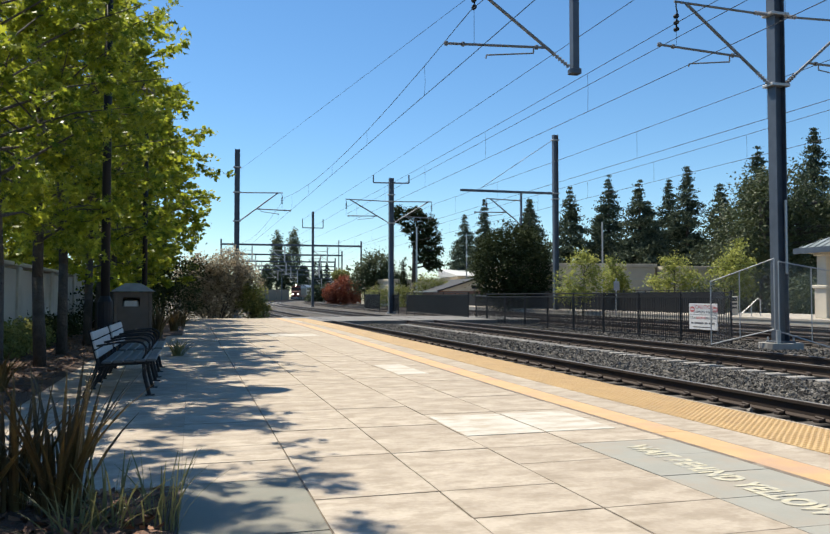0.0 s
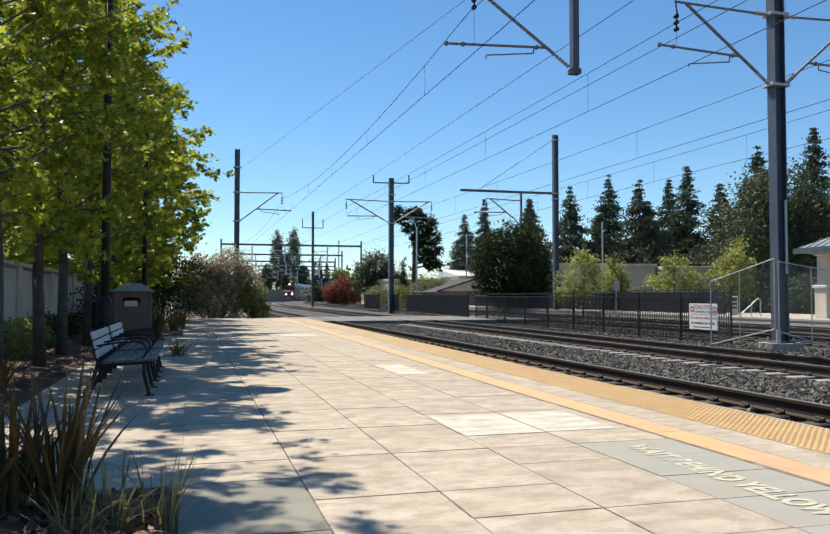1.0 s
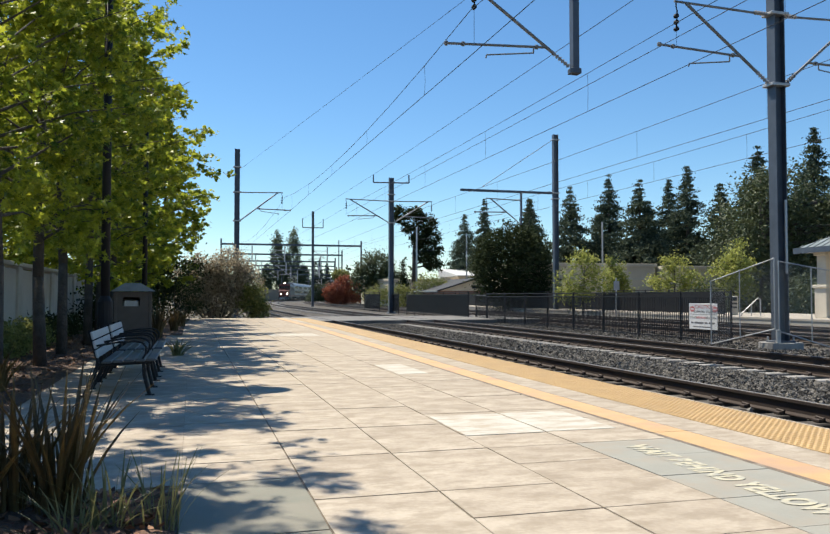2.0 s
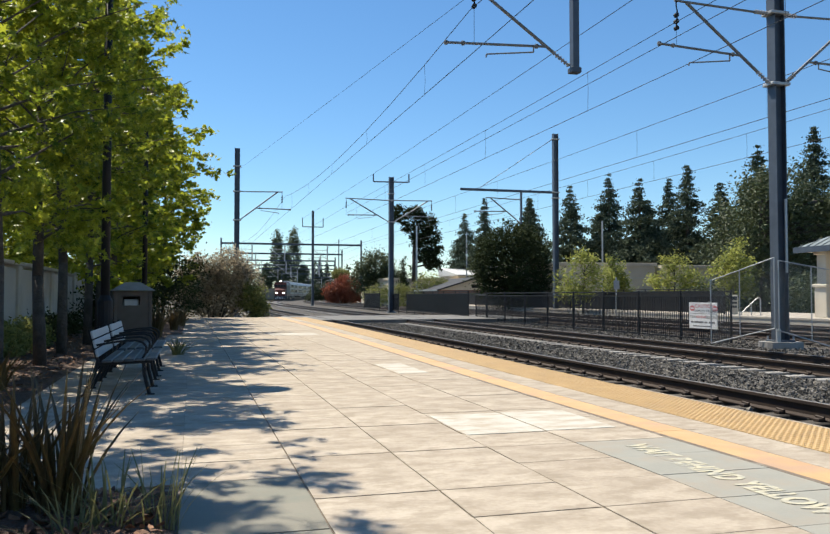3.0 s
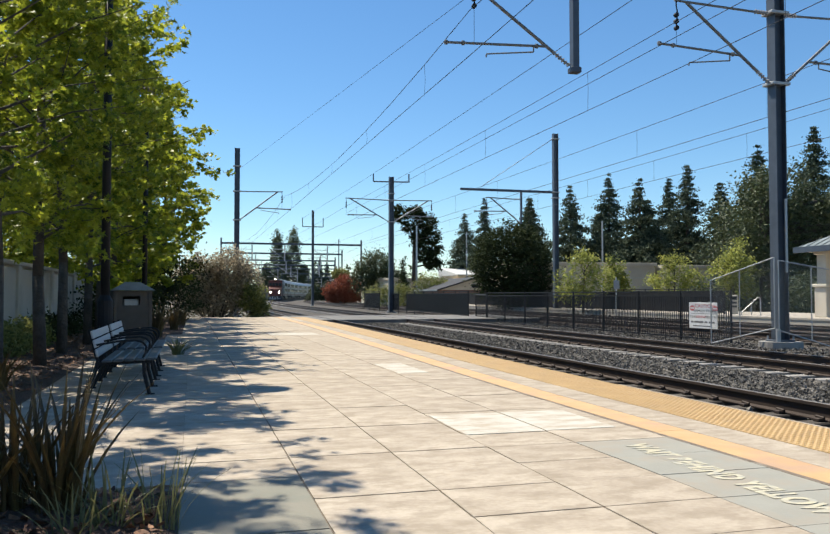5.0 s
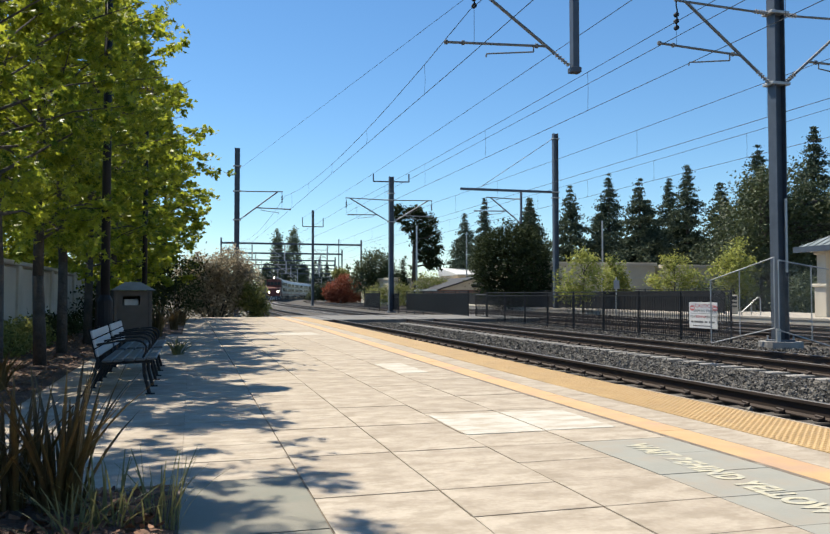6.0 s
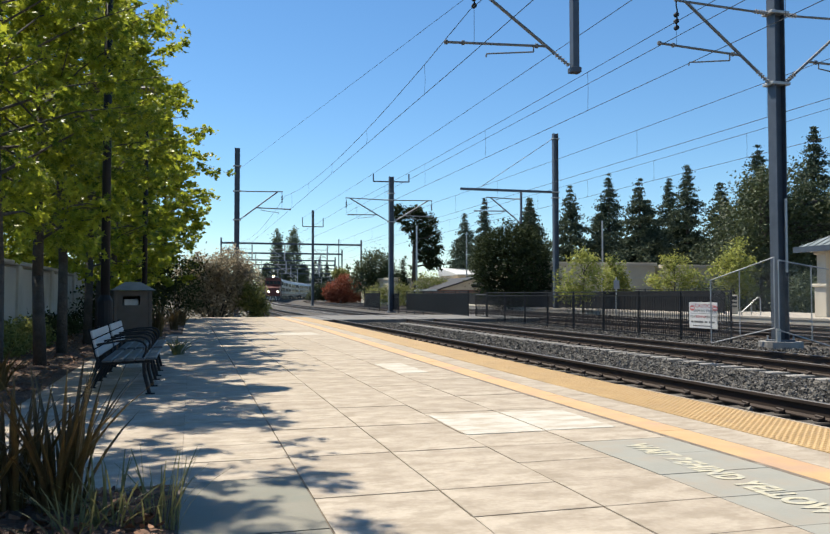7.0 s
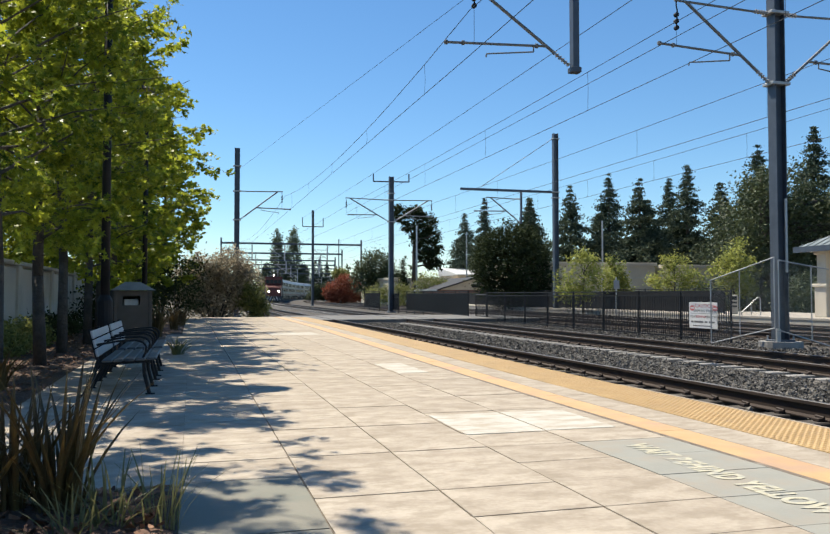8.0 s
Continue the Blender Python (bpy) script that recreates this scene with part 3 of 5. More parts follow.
def chain_link(ax, ay, a0, a1, bx, by, b0, b1):
    """A panel between two ends, each with its foot and head heights."""
    th = thing("chain_link_panel", pose(ax, ay, 0), "galvanised chain-link panel hung beside the mast foot", "fence panel", "chain-link panels")
    a, b = Vector((0, 0, 0)), Vector((bx - ax, by - ay, 0))
    rods = (((0, 0, a0), (0, 0, a1)), ((b.x, b.y, b0), (b.x, b.y, b1)), ((0, 0, a1), (b.x, b.y, b1)), ((0, 0, a0), (b.x, b.y, b0)))
    for name, (p, q) in zip(("post", "post", "top_rail", "bottom_rail"), rods):
        part(name, rod(bmesh.new(), p, q, 0.017), GALV, th)
    mid = b * 0.47
    part("post", rod(bmesh.new(), (mid.x, mid.y, a0 * 0.53 + b0 * 0.47), (mid.x, mid.y, a1 * 0.53 + b1 * 0.47), 0.015), GALV, th)
    mesh = bmesh.new()
    n = int(b.length / 0.075)
    rows = int((a1 - a0) / 0.075)
    at = lambda u, v: Vector((b.x * u, b.y * u, (a0 + (b0 - a0) * u) + v * ((a1 - a0) + ((b1 - b0) - (a1 - a0)) * u)))
    side = Vector((b.x, b.y, 0)).normalized() * 0.0026
    for s in (1, -1):
        for k in range(-rows, n + rows):
            u0, u1 = k / n, (k + s * rows) / n
            lo, hi = 0.0, 1.0
            for bound, sign in ((0.0, 1), (1.0, -1)):
                for _ in (0,):
                    if (u0 - bound) * sign < 0 and (u1 - bound) * sign > 0:
                        lo = max(lo, (bound - u0) / (u1 - u0))
                    elif (u1 - bound) * sign < 0 and (u0 - bound) * sign > 0:
                        hi = min(hi, (bound - u0) / (u1 - u0))
                    elif (u0 - bound) * sign <= 0 and (u1 - bound) * sign <= 0:
                        hi = -1
            if hi <= lo:
                continue
            p, q = at(u0 + (u1 - u0) * lo, lo), at(u0 + (u1 - u0) * hi, hi)
            for off in (side, Vector((0, 0, 0.0026))):
                v = [mesh.verts.new(c) for c in (p - off, p + off, q + off, q - off)]
                mesh.faces.new(v)
    tagged(part("wire_mesh", mesh, GALV, th), kind="stuff")


chain_link(14.23, 19.6, -0.37, 1.41, 14.93, 17.86, 0.12, 2.0)
chain_link(15.02, 17.80, 0.06, 1.92, 17.06, 17.6, -0.54, 1.60)
# ---- plants ----
LEAF_MAPLE = material("maple_leaf", (0.054, 0.108, 0.0126), (0.504, 0.522, 0.0495), 0.5, 0.42, per_island=0.7, bump=0, translucent=0.55, gloss=0.3)
LEAF_LIME = material("light_green_leaf", (0.17, 0.196, 0.0425), (0.442, 0.451, 0.128), 0.6, 0.55, per_island=0.8, bump=0, translucent=0.5, gloss=0.25)
LEAF_DARK = material("dark_leaf", (0.022, 0.032, 0.013), (0.055, 0.070, 0.028), 0.5, 0.8, per_island=0.8, bump=0, translucent=0.15, gloss=0.10)
LEAF_OAK = material("oak_leaf", (0.045, 0.06, 0.028), (0.12, 0.145, 0.07), 0.5, 0.55, per_island=0.8, bump=0, translucent=0.2, gloss=0.25)
LEAF_PINE = material("conifer_needles", (0.038, 0.056, 0.038), (0.12, 0.15, 0.10), 0.4, 0.8, per_island=0.8, bump=0, translucent=0.12, gloss=0.12)
LEAF_RED = material("russet_leaf", (0.23, 0.0638, 0.0357), (0.425, 0.153, 0.085), 0.6, 0.6, per_island=0.8, bump=0, translucent=0.25, gloss=0.25)
LEAF_DRY = material("dry_shrub_leaf", (0.20, 0.165, 0.11), (0.58, 0.50, 0.36), 0.6, 0.7, per_island=0.9, bump=0, translucent=0.5, gloss=0.25)
LEAF_POPLAR = material("poplar_leaf", (0.081, 0.108, 0.072), (0.216, 0.252, 0.153), 0.5, 0.6, per_island=0.8, bump=0, translucent=0.4, gloss=0.25)
LEAF_OLIVE = material("olive_leaf", (0.102, 0.119, 0.034), (0.357, 0.357, 0.119), 0.6, 0.6, per_island=0.9, bump=0, translucent=0.4, gloss=0.25)
FLAX = material("bronze_flax_leaf", (0.035, 0.013, 0.010), (0.18, 0.13, 0.04), 3, 0.45, per_island=0.9, bump=0, translucent=0.2)
GRASS = material("ornamental_grass", (0.06, 0.075, 0.025), (0.26, 0.24, 0.10), 3, 0.6, per_island=0.9, bump=0, translucent=0.3)

MAPLE_SHAPE = ((0, -0.5), (0.12, -0.16), (0.42, -0.3), (0.22, 0.0), (0.52, 0.18), (0.14, 0.16), (0.0, 0.6), (-0.14, 0.16), (-0.52, 0.18), (-0.22, 0.0), (-0.42, -0.3), (-0.12, -0.16))
PLAIN_SHAPE = ((0, -0.5), (0.28, -0.3), (0.5, -0.02), (0.22, 0.06), (0.0, 0.55), (-0.22, 0.06), (-0.5, -0.02), (-0.28, -0.3))
OVAL_SHAPE = ((0, -0.5), (0.26, -0.1), (0.16, 0.3), (0, 0.5), (-0.2, 0.25), (-0.24, -0.12))
SPRAY_SHAPE = ((0, -0.5), (0.27, -0.12), (0.10, 0.42), (-0.14, 0.36), (-0.26, -0.16))


def leaves(points, size, shape, rng, flat=0.5, spread=0.35):
    """One mesh of leaves at points, each its own island; flat: how far they lie level."""
    n, k = len(points), len(shape)
    nrm = rng.normal(size=(n, 3))
    nrm[:, 2] = np.abs(nrm[:, 2]) + flat
    nrm /= np.linalg.norm(nrm, axis=1, keepdims=True)
    t = np.cross(nrm, rng.normal(size=(n, 3)))
    t /= np.linalg.norm(t, axis=1, keepdims=True) + 1e-9
    b = np.cross(nrm, t)
    s = np.broadcast_to(size, (n,))[:, None, None] * rng.uniform(1 - spread, 1 + spread, (n, 1, 1))
    sh = np.array(shape)
    sag = -0.18 * np.abs(sh[:, 0]) * 2
    v = points[:, None, :] + s * (t[:, None, :] * sh[None, :, :1] + b[:, None, :] * sh[None, :, 1:] + nrm[:, None, :] * sag[None, :, None])
    f = np.arange(n * k).reshape(n, k)
    return v.reshape(-1, 3), f


def crown_points(blobs, clumps, per, rng, tight=0.22):
    """Clumped points in a set of ellipsoids (x, y, z, rx, ry, rz)."""
    blobs = np.array(blobs, float)
    weight = blobs[:, 3] * blobs[:, 4] * blobs[:, 5]
    pick = rng.choice(len(blobs), clumps, p=weight / weight.sum())
    d = rng.normal(size=(clumps, 3))
    d /= np.linalg.norm(d, axis=1, keepdims=True)
    r = rng.uniform(0.25, 1.0, (clumps, 1)) ** 0.55
    centre = blobs[pick, :3] + d * r * blobs[pick, 3:]
    spread = tight * blobs[pick, 3:].mean(axis=1)
    out = centre[:, None, :] + rng.normal(size=(clumps, per, 3)) * spread[:, None, None] * rng.uniform(0.5, 1.2, (clumps, 1, 1))
    return out.reshape(-1, 3), centre


def add_leaves(th, pts, size, shape, mat, rng, flat=0.5):
    v, f = leaves(pts, size, shape, rng, flat)
    return tagged(raw("crown", v.tolist(), f.tolist(), mat, th), kind="stuff")


def trunk_and_limbs(th, height, r, centres, rng, limbs=9, mat=None, fork=0.3):
    lean = Vector((rng.uniform(-0.1, 0.1), rng.uniform(-0.1, 0.1), 0))
    pts = [Vector((0, 0, -0.1)), Vector((0, 0, height * 0.25)) + lean * 0.3, Vector((0, 0, height * 0.55)) + lean, Vector((0, 0, height * 0.9)) + lean * 1.5]
    rad = [r * 1.25, r, r * 0.7, r * 0.2]
    bm = bmesh.new()
    for a, b, ra, rb in zip(pts, pts[1:], rad, rad[1:]):
        rod(bm, a, b, ra, rb, 9)
    part("trunk", bm, mat or BARK, th, smooth=True)
    for c in centres[:limbs]:
        c = Vector(c)
        z = max(height * fork, min(c.z - 0.5, height * 0.7))
        root = Vector((0, 0, z)) + lean * (z / height)
        mid = root.lerp(c, 0.5) + Vector((0, 0, 0.12))
        bm = rod(bmesh.new(), root, mid, r * 0.42, r * 0.28, 6)
        rod(bm, mid, c, r * 0.28, r * 0.08, 6)
        part("limb", bm, mat or BARK, th)


def broadleaf(x, y, z, height, blobs, size, clumps, per, mat, shape, label, category="tree", group="", r=0.12, seed=1, tight=0.22, limbs=9, fork=0.3, name="tree"):
    rng = np.random.default_rng(seed)
    th = thing(name, pose(x, y, z), label, category, group)
    pts, centre = crown_points(blobs, clumps, per, rng, tight)
    trunk_and_limbs(th, height, r, centre, rng, limbs, fork=fork)
    add_leaves(th, pts, size, shape, mat, rng)
    return th


def conifer(x, y, z, height, radius, seed, label, mat=None, bare=0.12, droop=0.35, layers=None):
    """A spire of drooping tiers with gaps and an uneven outline."""
    rng = np.random.default_rng(seed)
    th = thing("conifer", pose(x, y, z), label, "conifer", "conifers behind the station")
    bm = rod(bmesh.new(), (0, 0, -0.2), (0, 0, height * 0.97), radius * 0.10, 0.02, 8)
    part("trunk", bm, BARK, th)
    pts, branches = [], bmesh.new()
    tiers = layers or int(height * 2.3)
    for i in range(tiers):
        f = bare + (1 - bare) * (i + rng.uniform(-0.3, 0.3)) / tiers
        f = min(max(f, bare), 0.985)
        reach = radius * (1 - f) ** 1.0 * 1.5 + 0.05
        for j in range(7):
            a = rng.uniform(0, 6.283)
            ln = reach * rng.uniform(0.5, 1.15)
            tip = Vector((math.cos(a) * ln, math.sin(a) * ln, height * f - ln * droop * rng.uniform(0.4, 1.2)))
            root = Vector((0, 0, height * f + 0.1))
            if j < 3 and ln > 0.7:
                rod(branches, root, root.lerp(tip, 0.9), 0.03, 0.012, 4)
            n = int(10 + 46 * ln)
            u = rng.uniform(0.15, 1.05, n) ** 0.8
            p = np.array(root)[None] + u[:, None] * np.array(tip - root)[None]
            p += rng.normal(size=(n, 3)) * (0.10 + 0.13 * ln * u[:, None]) * np.array((1, 1, 0.5))
            pts.append(p)
    tagged(part("limbwood", branches, BARK, th), kind="stuff")
    pts = np.concatenate(pts)
    size = 0.13 + 0.20 * np.clip(1.15 * (1 - pts[:, 2] / height), 0, 1) ** 0.5
    add_leaves(th, pts, size, SPRAY_SHAPE, mat or LEAF_PINE, rng, flat=0.2)
    return th


def maple(seed, height, radius, twigs=5, shape=None, size=0.115, low=1.75):
    """A narrow street tree: dense sprays of star leaves on rising limbs, with gaps between them."""
    rng = np.random.default_rng(seed)
    th = thing("tree", pose(0, 0, 0), "tall maple with sunlit yellow-green leaves in the planting bed", "tree", "row of maples")
    bm = bmesh.new()
    zs = (-0.1, height * 0.2, height * 0.55, height * 0.95)
    rs = (0.090, 0.072, 0.055, 0.012)
    xs = [Vector((rng.uniform(-0.06, 0.06) * i, rng.uniform(-0.06, 0.06) * i, z)) for i, z in enumerate(zs)]
    for i in range(3):
        rod(bm, xs[i], xs[i + 1], rs[i], rs[i + 1], 10)
    part("trunk", bm, BARK, th, smooth=True)
    pts = []
    count = 46
    for k in range(count):
        f = (k + rng.uniform(0, 0.9)) / count
        z0 = low + (height - low - 0.6) * f
        a = 2.4 * k + rng.uniform(-0.5, 0.5)
        ln = radius * (0.35 + 0.85 * math.sin(min(1.0, 0.12 + f) * 3.0)) * rng.uniform(0.6, 1.12)
        ln = max(ln, 0.35)
        root = Vector((0, 0, z0))
        rise = rng.uniform(0.25, 0.75)
        tip = root + Vector((math.cos(a) * ln, math.sin(a) * ln, ln * rise - 0.25 * (1 - f)))
        limb = rod(bmesh.new(), root, root.lerp(tip, 0.55) + Vector((0, 0, 0.08)), 0.021 * (1.2 - f), 0.010, 6)
        rod(limb, root.lerp(tip, 0.55) + Vector((0, 0, 0.08)), tip, 0.010, 0.004, 5)
        part("limb", limb, BARK, th)
        for twig in range(twigs):
            u = rng.uniform(0.3, 1.06) ** 0.8
            base = np.array(root.lerp(tip, u))
            out = rng.normal(size=3) * np.array((0.17, 0.17, 0.13)) * (0.6 + 0.45 * ln)
            n = 26
            w = rng.uniform(0.1, 1.1, (n, 1))
            pts.append(base + out * w + rng.normal(size=(n, 3)) * np.array((0.06, 0.06, 0.045)) - np.array((0, 0, 0.08)) * w)
    add_leaves(th, np.concatenate(pts), size, shape or MAPLE_SHAPE, LEAF_MAPLE, rng, 0.35)
    return th


ROW = []


def platform_trees():
    """A row of street trees beside the platform, the wall's side of the bed left open near by."""
    near = [maple(70 + s, (7.2, 6.7, 6.3, 7.7)[s], (1.30, 1.50, 1.52, 1.62)[s], (5, 8, 7, 8)[s], None, 0.105, (3.7, 1.75, 1.75, 1.75)[s]) for s in range(4)]
    tall = [maple(75 + s, 8.4 + 0.3 * s, 1.70, 7, PLAIN_SHAPE, 0.12, 1.3) for s in range(2)]
    spots = ((7.4, -2.52), (9.9, -2.12), (11.9, -1.98), (14.3, -2.06), (16.7, -1.95), (19.0, -2.0), (21.6, -1.95), (24.6, -1.85), (27.8, -1.75), (31.4, -1.6))
    r = random.Random(5)
    for i, (y, x) in enumerate(spots):
        grow = 1.0 + max(0.0, 0.012 * (y - 13))
        m = pose(x, y, 0.0, 0, 0, r.uniform(0, 360))
        if i < 6:
            ob = (near + tall)[i]
            ob.matrix_basis = m
        else:
            ob = copy_thing(tall[i % 2], m)
            ob.scale = (grow, grow, 1.0)
        ROW.append((ob, m))
    dense = maple(90, 8.4, 1.6, 10, PLAIN_SHAPE, 0.13, 1.1)
    dense.matrix_basis = pose(-5.0, 17.4, 0)
    for k, (x, y) in enumerate(((-5.0, 20.4), (-5.0, 23.4), (-4.9, 26.6), (-4.9, 29.6), (-4.9, 33.0), (-2.4, 34.0), (-1.2, 36.6))):
        copy_thing(dense, pose(x, y, 0, 0, 0, 77 * k))


platform_trees()


def shrub(x, y, z, blobs, size, clumps, per, mat, label, seed, name="shrub", shape=OVAL_SHAPE, tight=0.2, category="shrub", group="", stems=10):
    rng = np.random.default_rng(seed)
    th = thing(name, pose(x, y, z), label, category, group)
    pts, centre = crown_points(blobs, clumps, per, rng, tight)
    pts[:, 2] = np.maximum(pts[:, 2], 0.03)
    for c in centre[:stems]:
        c = Vector((c[0], c[1], max(c[2], 0.3)))
        part("stem", rod(bmesh.new(), (c.x * 0.3, c.y * 0.3, -0.05), c, 0.03, 0.008, 5), BARK, th)
    add_leaves(th, pts, size, shape, mat, rng, 0.2)
    return th


# shrubs closing the platform's end
shrub(1.0, 38.6, -0.1, [(-0.8, 0, 1.7, 1.1, 0.9, 1.3), (0.8, 0, 2.1, 1.1, 0.9, 1.2), (0.0, 0.2, 1.1, 1.7, 0.9, 1.1), (1.5, 0, 1.5, 0.7, 0.7, 1.0)], 0.115, 820, 28, LEAF_DRY, "large dry brown-grey shrub at the platform's end", 11, stems=26, tight=0.17)
shrub(2.75, 37.9, -0.1, [(0, 0, 0.85, 0.62, 0.5, 0.9), (0.35, 0, 0.4, 0.5, 0.4, 0.5)], 0.11, 150, 24, LEAF_OLIVE, "yellowish green shrub at the platform's corner", 12)
shrub(-0.7, 32.5, -0.05, [(0, 0, 0.9, 1.0, 1.0, 1.0), (-0.8, 0.5, 1.7, 1.2, 1.0, 1.7), (0.5, 1.0, 1.5, 0.9, 0.9, 1.3)], 0.11, 200, 24, LEAF_DARK, "dark green shrub in deep shade under the trees", 13)
shrub(-2.6, 34.5, -0.05, [(0, 0, 1.3, 1.8, 1.0, 1.6)], 0.12, 240, 24, LEAF_DARK, "tall dark green hedge shrub behind the trees", 14)
shrub(-2.85, 15.0, -0.05, [(0, -1.0, 0.3, 0.35, 1.0, 0.3), (0, 0.9, 0.3, 0.35, 1.0, 0.3)], 0.06, 240, 26, LEAF_OLIVE, "clipped green hedge along the wall", 15, "hedge", stems=6, tight=0.15)
shrub(-3.0, 19.5, -0.05, [(0, -1.4, 0.3, 0.35, 1.4, 0.3), (0, 1.4, 0.3, 0.35, 1.4, 0.3)], 0.07, 240, 26, LEAF_DARK, "dark clipped hedge along the wall", 16, "hedge", stems=6, tight=0.15)
shrub(-2.4, 26.0, -0.05, [(0, -1.4, 0.6, 0.8, 1.8, 0.7), (0.5, 1.4, 0.7, 0.9, 1.8, 0.7)], 0.09, 260, 24, LEAF_DARK, "dark green shrubs in shade under the trees", 17)


def blades(x, y, z, count, height, width, spread, mat, label, seed, name, category):
    """A clump of arching strap leaves, each folded along its middle."""
    r = random.Random(seed)
    th = thing(name, pose(x, y, z), label, category, "planting along the platform")
    for k in range(count):
        a, lean = r.uniform(0, 6.283), r.uniform(0.1, 1.0) ** 1.3 * spread
        h, w = height * r.uniform(0.55, 1.08), width * r.uniform(0.7, 1.15)
        out, side = Vector((math.cos(a), math.sin(a), 0)), Vector((-math.sin(a), math.cos(a), 0))
        root = out * r.uniform(0.0, 0.10) + side * r.uniform(-0.05, 0.05)
        v, f = [], []
        for i in range(6):
            t = i / 5
            c = root + out * (lean * h * t ** 1.7) + Vector((0, 0, h * t * (1 - 0.25 * lean * t)))
            ww = w * (0.75 + 0.5 * t) * (1 - t ** 3) + 0.0015
            v += [c - side * ww, c + out * ww * 0.35 + Vector((0, 0, -0.2 * ww)), c + side * ww]
            if i:
                b = 3 * i
                f += [(b - 3, b - 2, b + 1, b), (b - 2, b - 1, b + 2, b + 1)]
        raw("leaf_blade", v, f, mat, th)
    return th


blades(-0.56, 3.85, -0.02, 62, 0.72, 0.012, 0.62, FLAX, "bronze-green flax with stiff upright sword leaves", 1, "flax_plant", "plant")
blades(-0.76, 3.95, -0.02, 46, 0.66, 0.012, 0.6, FLAX, "dark bronze flax clump in the bed's corner", 2, "flax_plant", "plant")
blades(-0.92, 3.80, -0.02, 36, 0.62, 0.012, 0.7, FLAX, "reddish dark flax clump low in the bed", 6, "flax_plant", "plant")
blades(-0.34, 3.62, -0.02, 36, 0.34, 0.0035, 1.1, GRASS, "tuft of thin green ornamental grass", 3, "grass_tuft", "grass")
blades(-0.13, 3.62, -0.02, 34, 0.38, 0.0035, 0.7, GRASS, "tuft of dry thin grass at the bed's edge", 4, "grass_tuft", "grass")
blades(-0.45, 3.45, -0.02, 30, 0.28, 0.004, 1.1, GRASS, "tuft of thin grass beside the flax", 8, "grass_tuft", "grass")
blades(-0.22, 14.0, 0.0, 70, 0.30, 0.010, 1.2, GRASS, "pale grass tuft beside the benches", 5, "grass_tuft", "grass")
blades(-0.75, 19.5, 0.0, 46, 0.85, 0.022, 0.8, FLAX, "dark flax clump beside the litter bin", 7, "flax_plant", "plant")
blades(-0.45, 23.0, 0.0, 46, 0.75, 0.022, 0.9, FLAX, "dark flax clump in shade", 9, "flax_plant", "plant")
blades(-0.30, 27.0, 0.0, 40, 0.70, 0.022, 0.9, FLAX, "dark flax clump in shade", 10, "flax_plant", "plant")
blades(-1.9, 9.0, 0.0, 40, 0.5, 0.018, 0.9, FLAX, "low dark flax clump behind the benches", 20, "flax_plant", "plant")


def planting_beds():
    for x0, x1, y0, y1, seed in ((-5.0, -0.06, -6.0, 4.28, 1), (-5.0, -1.50, 4.28, 38.0, 2), (-1.50, -0.58, 13.45, 21.0, 3), (-1.50, -0.22, 21.0, 36.5, 4)):
        rng = np.random.default_rng(seed)
        nx, ny = max(3, int((x1 - x0) / 0.25)), int((y1 - y0) / 0.25)
        v = [(x0 + (x1 - x0) * i / nx, y0 + (y1 - y0) * j / ny, (0.02 + 0.04 * rng.random()) if 0 < i < nx and 0 < j < ny else 0.004) for j in range(ny + 1) for i in range(nx + 1)]
        f = [(j * (nx + 1) + i, j * (nx + 1) + i + 1, (j + 1) * (nx + 1) + i + 1, (j + 1) * (nx + 1) + i) for j in range(ny) for i in range(nx)]
        tagged(raw("planting_bed", v, f, MULCH), "planting bed covered with dark bark mulch", "planting bed", kind="structure")


planting_beds()

LITTER = material("fallen_leaf", (0.07, 0.028, 0.016), (0.30, 0.15, 0.075), 4, 0.8, per_island=0.9, bump=0)


def leaf_litter():
    """Dry leaves and bark chips lying on the mulch."""
    rng = np.random.default_rng(21)
    spots = []
    for x0, x1, y0, y1, count in ((-1.3, -0.10, 2.8, 4.24, 900), (-3.3, -1.55, 5.0, 13.0, 1800), (-3.3, -0.65, 13.0, 22.0, 1800)):
        spots.append(np.stack([rng.uniform(x0, x1, count), rng.uniform(y0, y1, count), rng.uniform(0.045, 0.07, count)], 1))
    v, f = leaves(np.concatenate(spots), 0.06, OVAL_SHAPE, rng, 2.2, 0.5)
    tagged(raw("leaf_litter", v.tolist(), f.tolist(), LITTER), "scattered dry brown leaves on dark mulch", "leaf litter", kind="stuff")


leaf_litter()

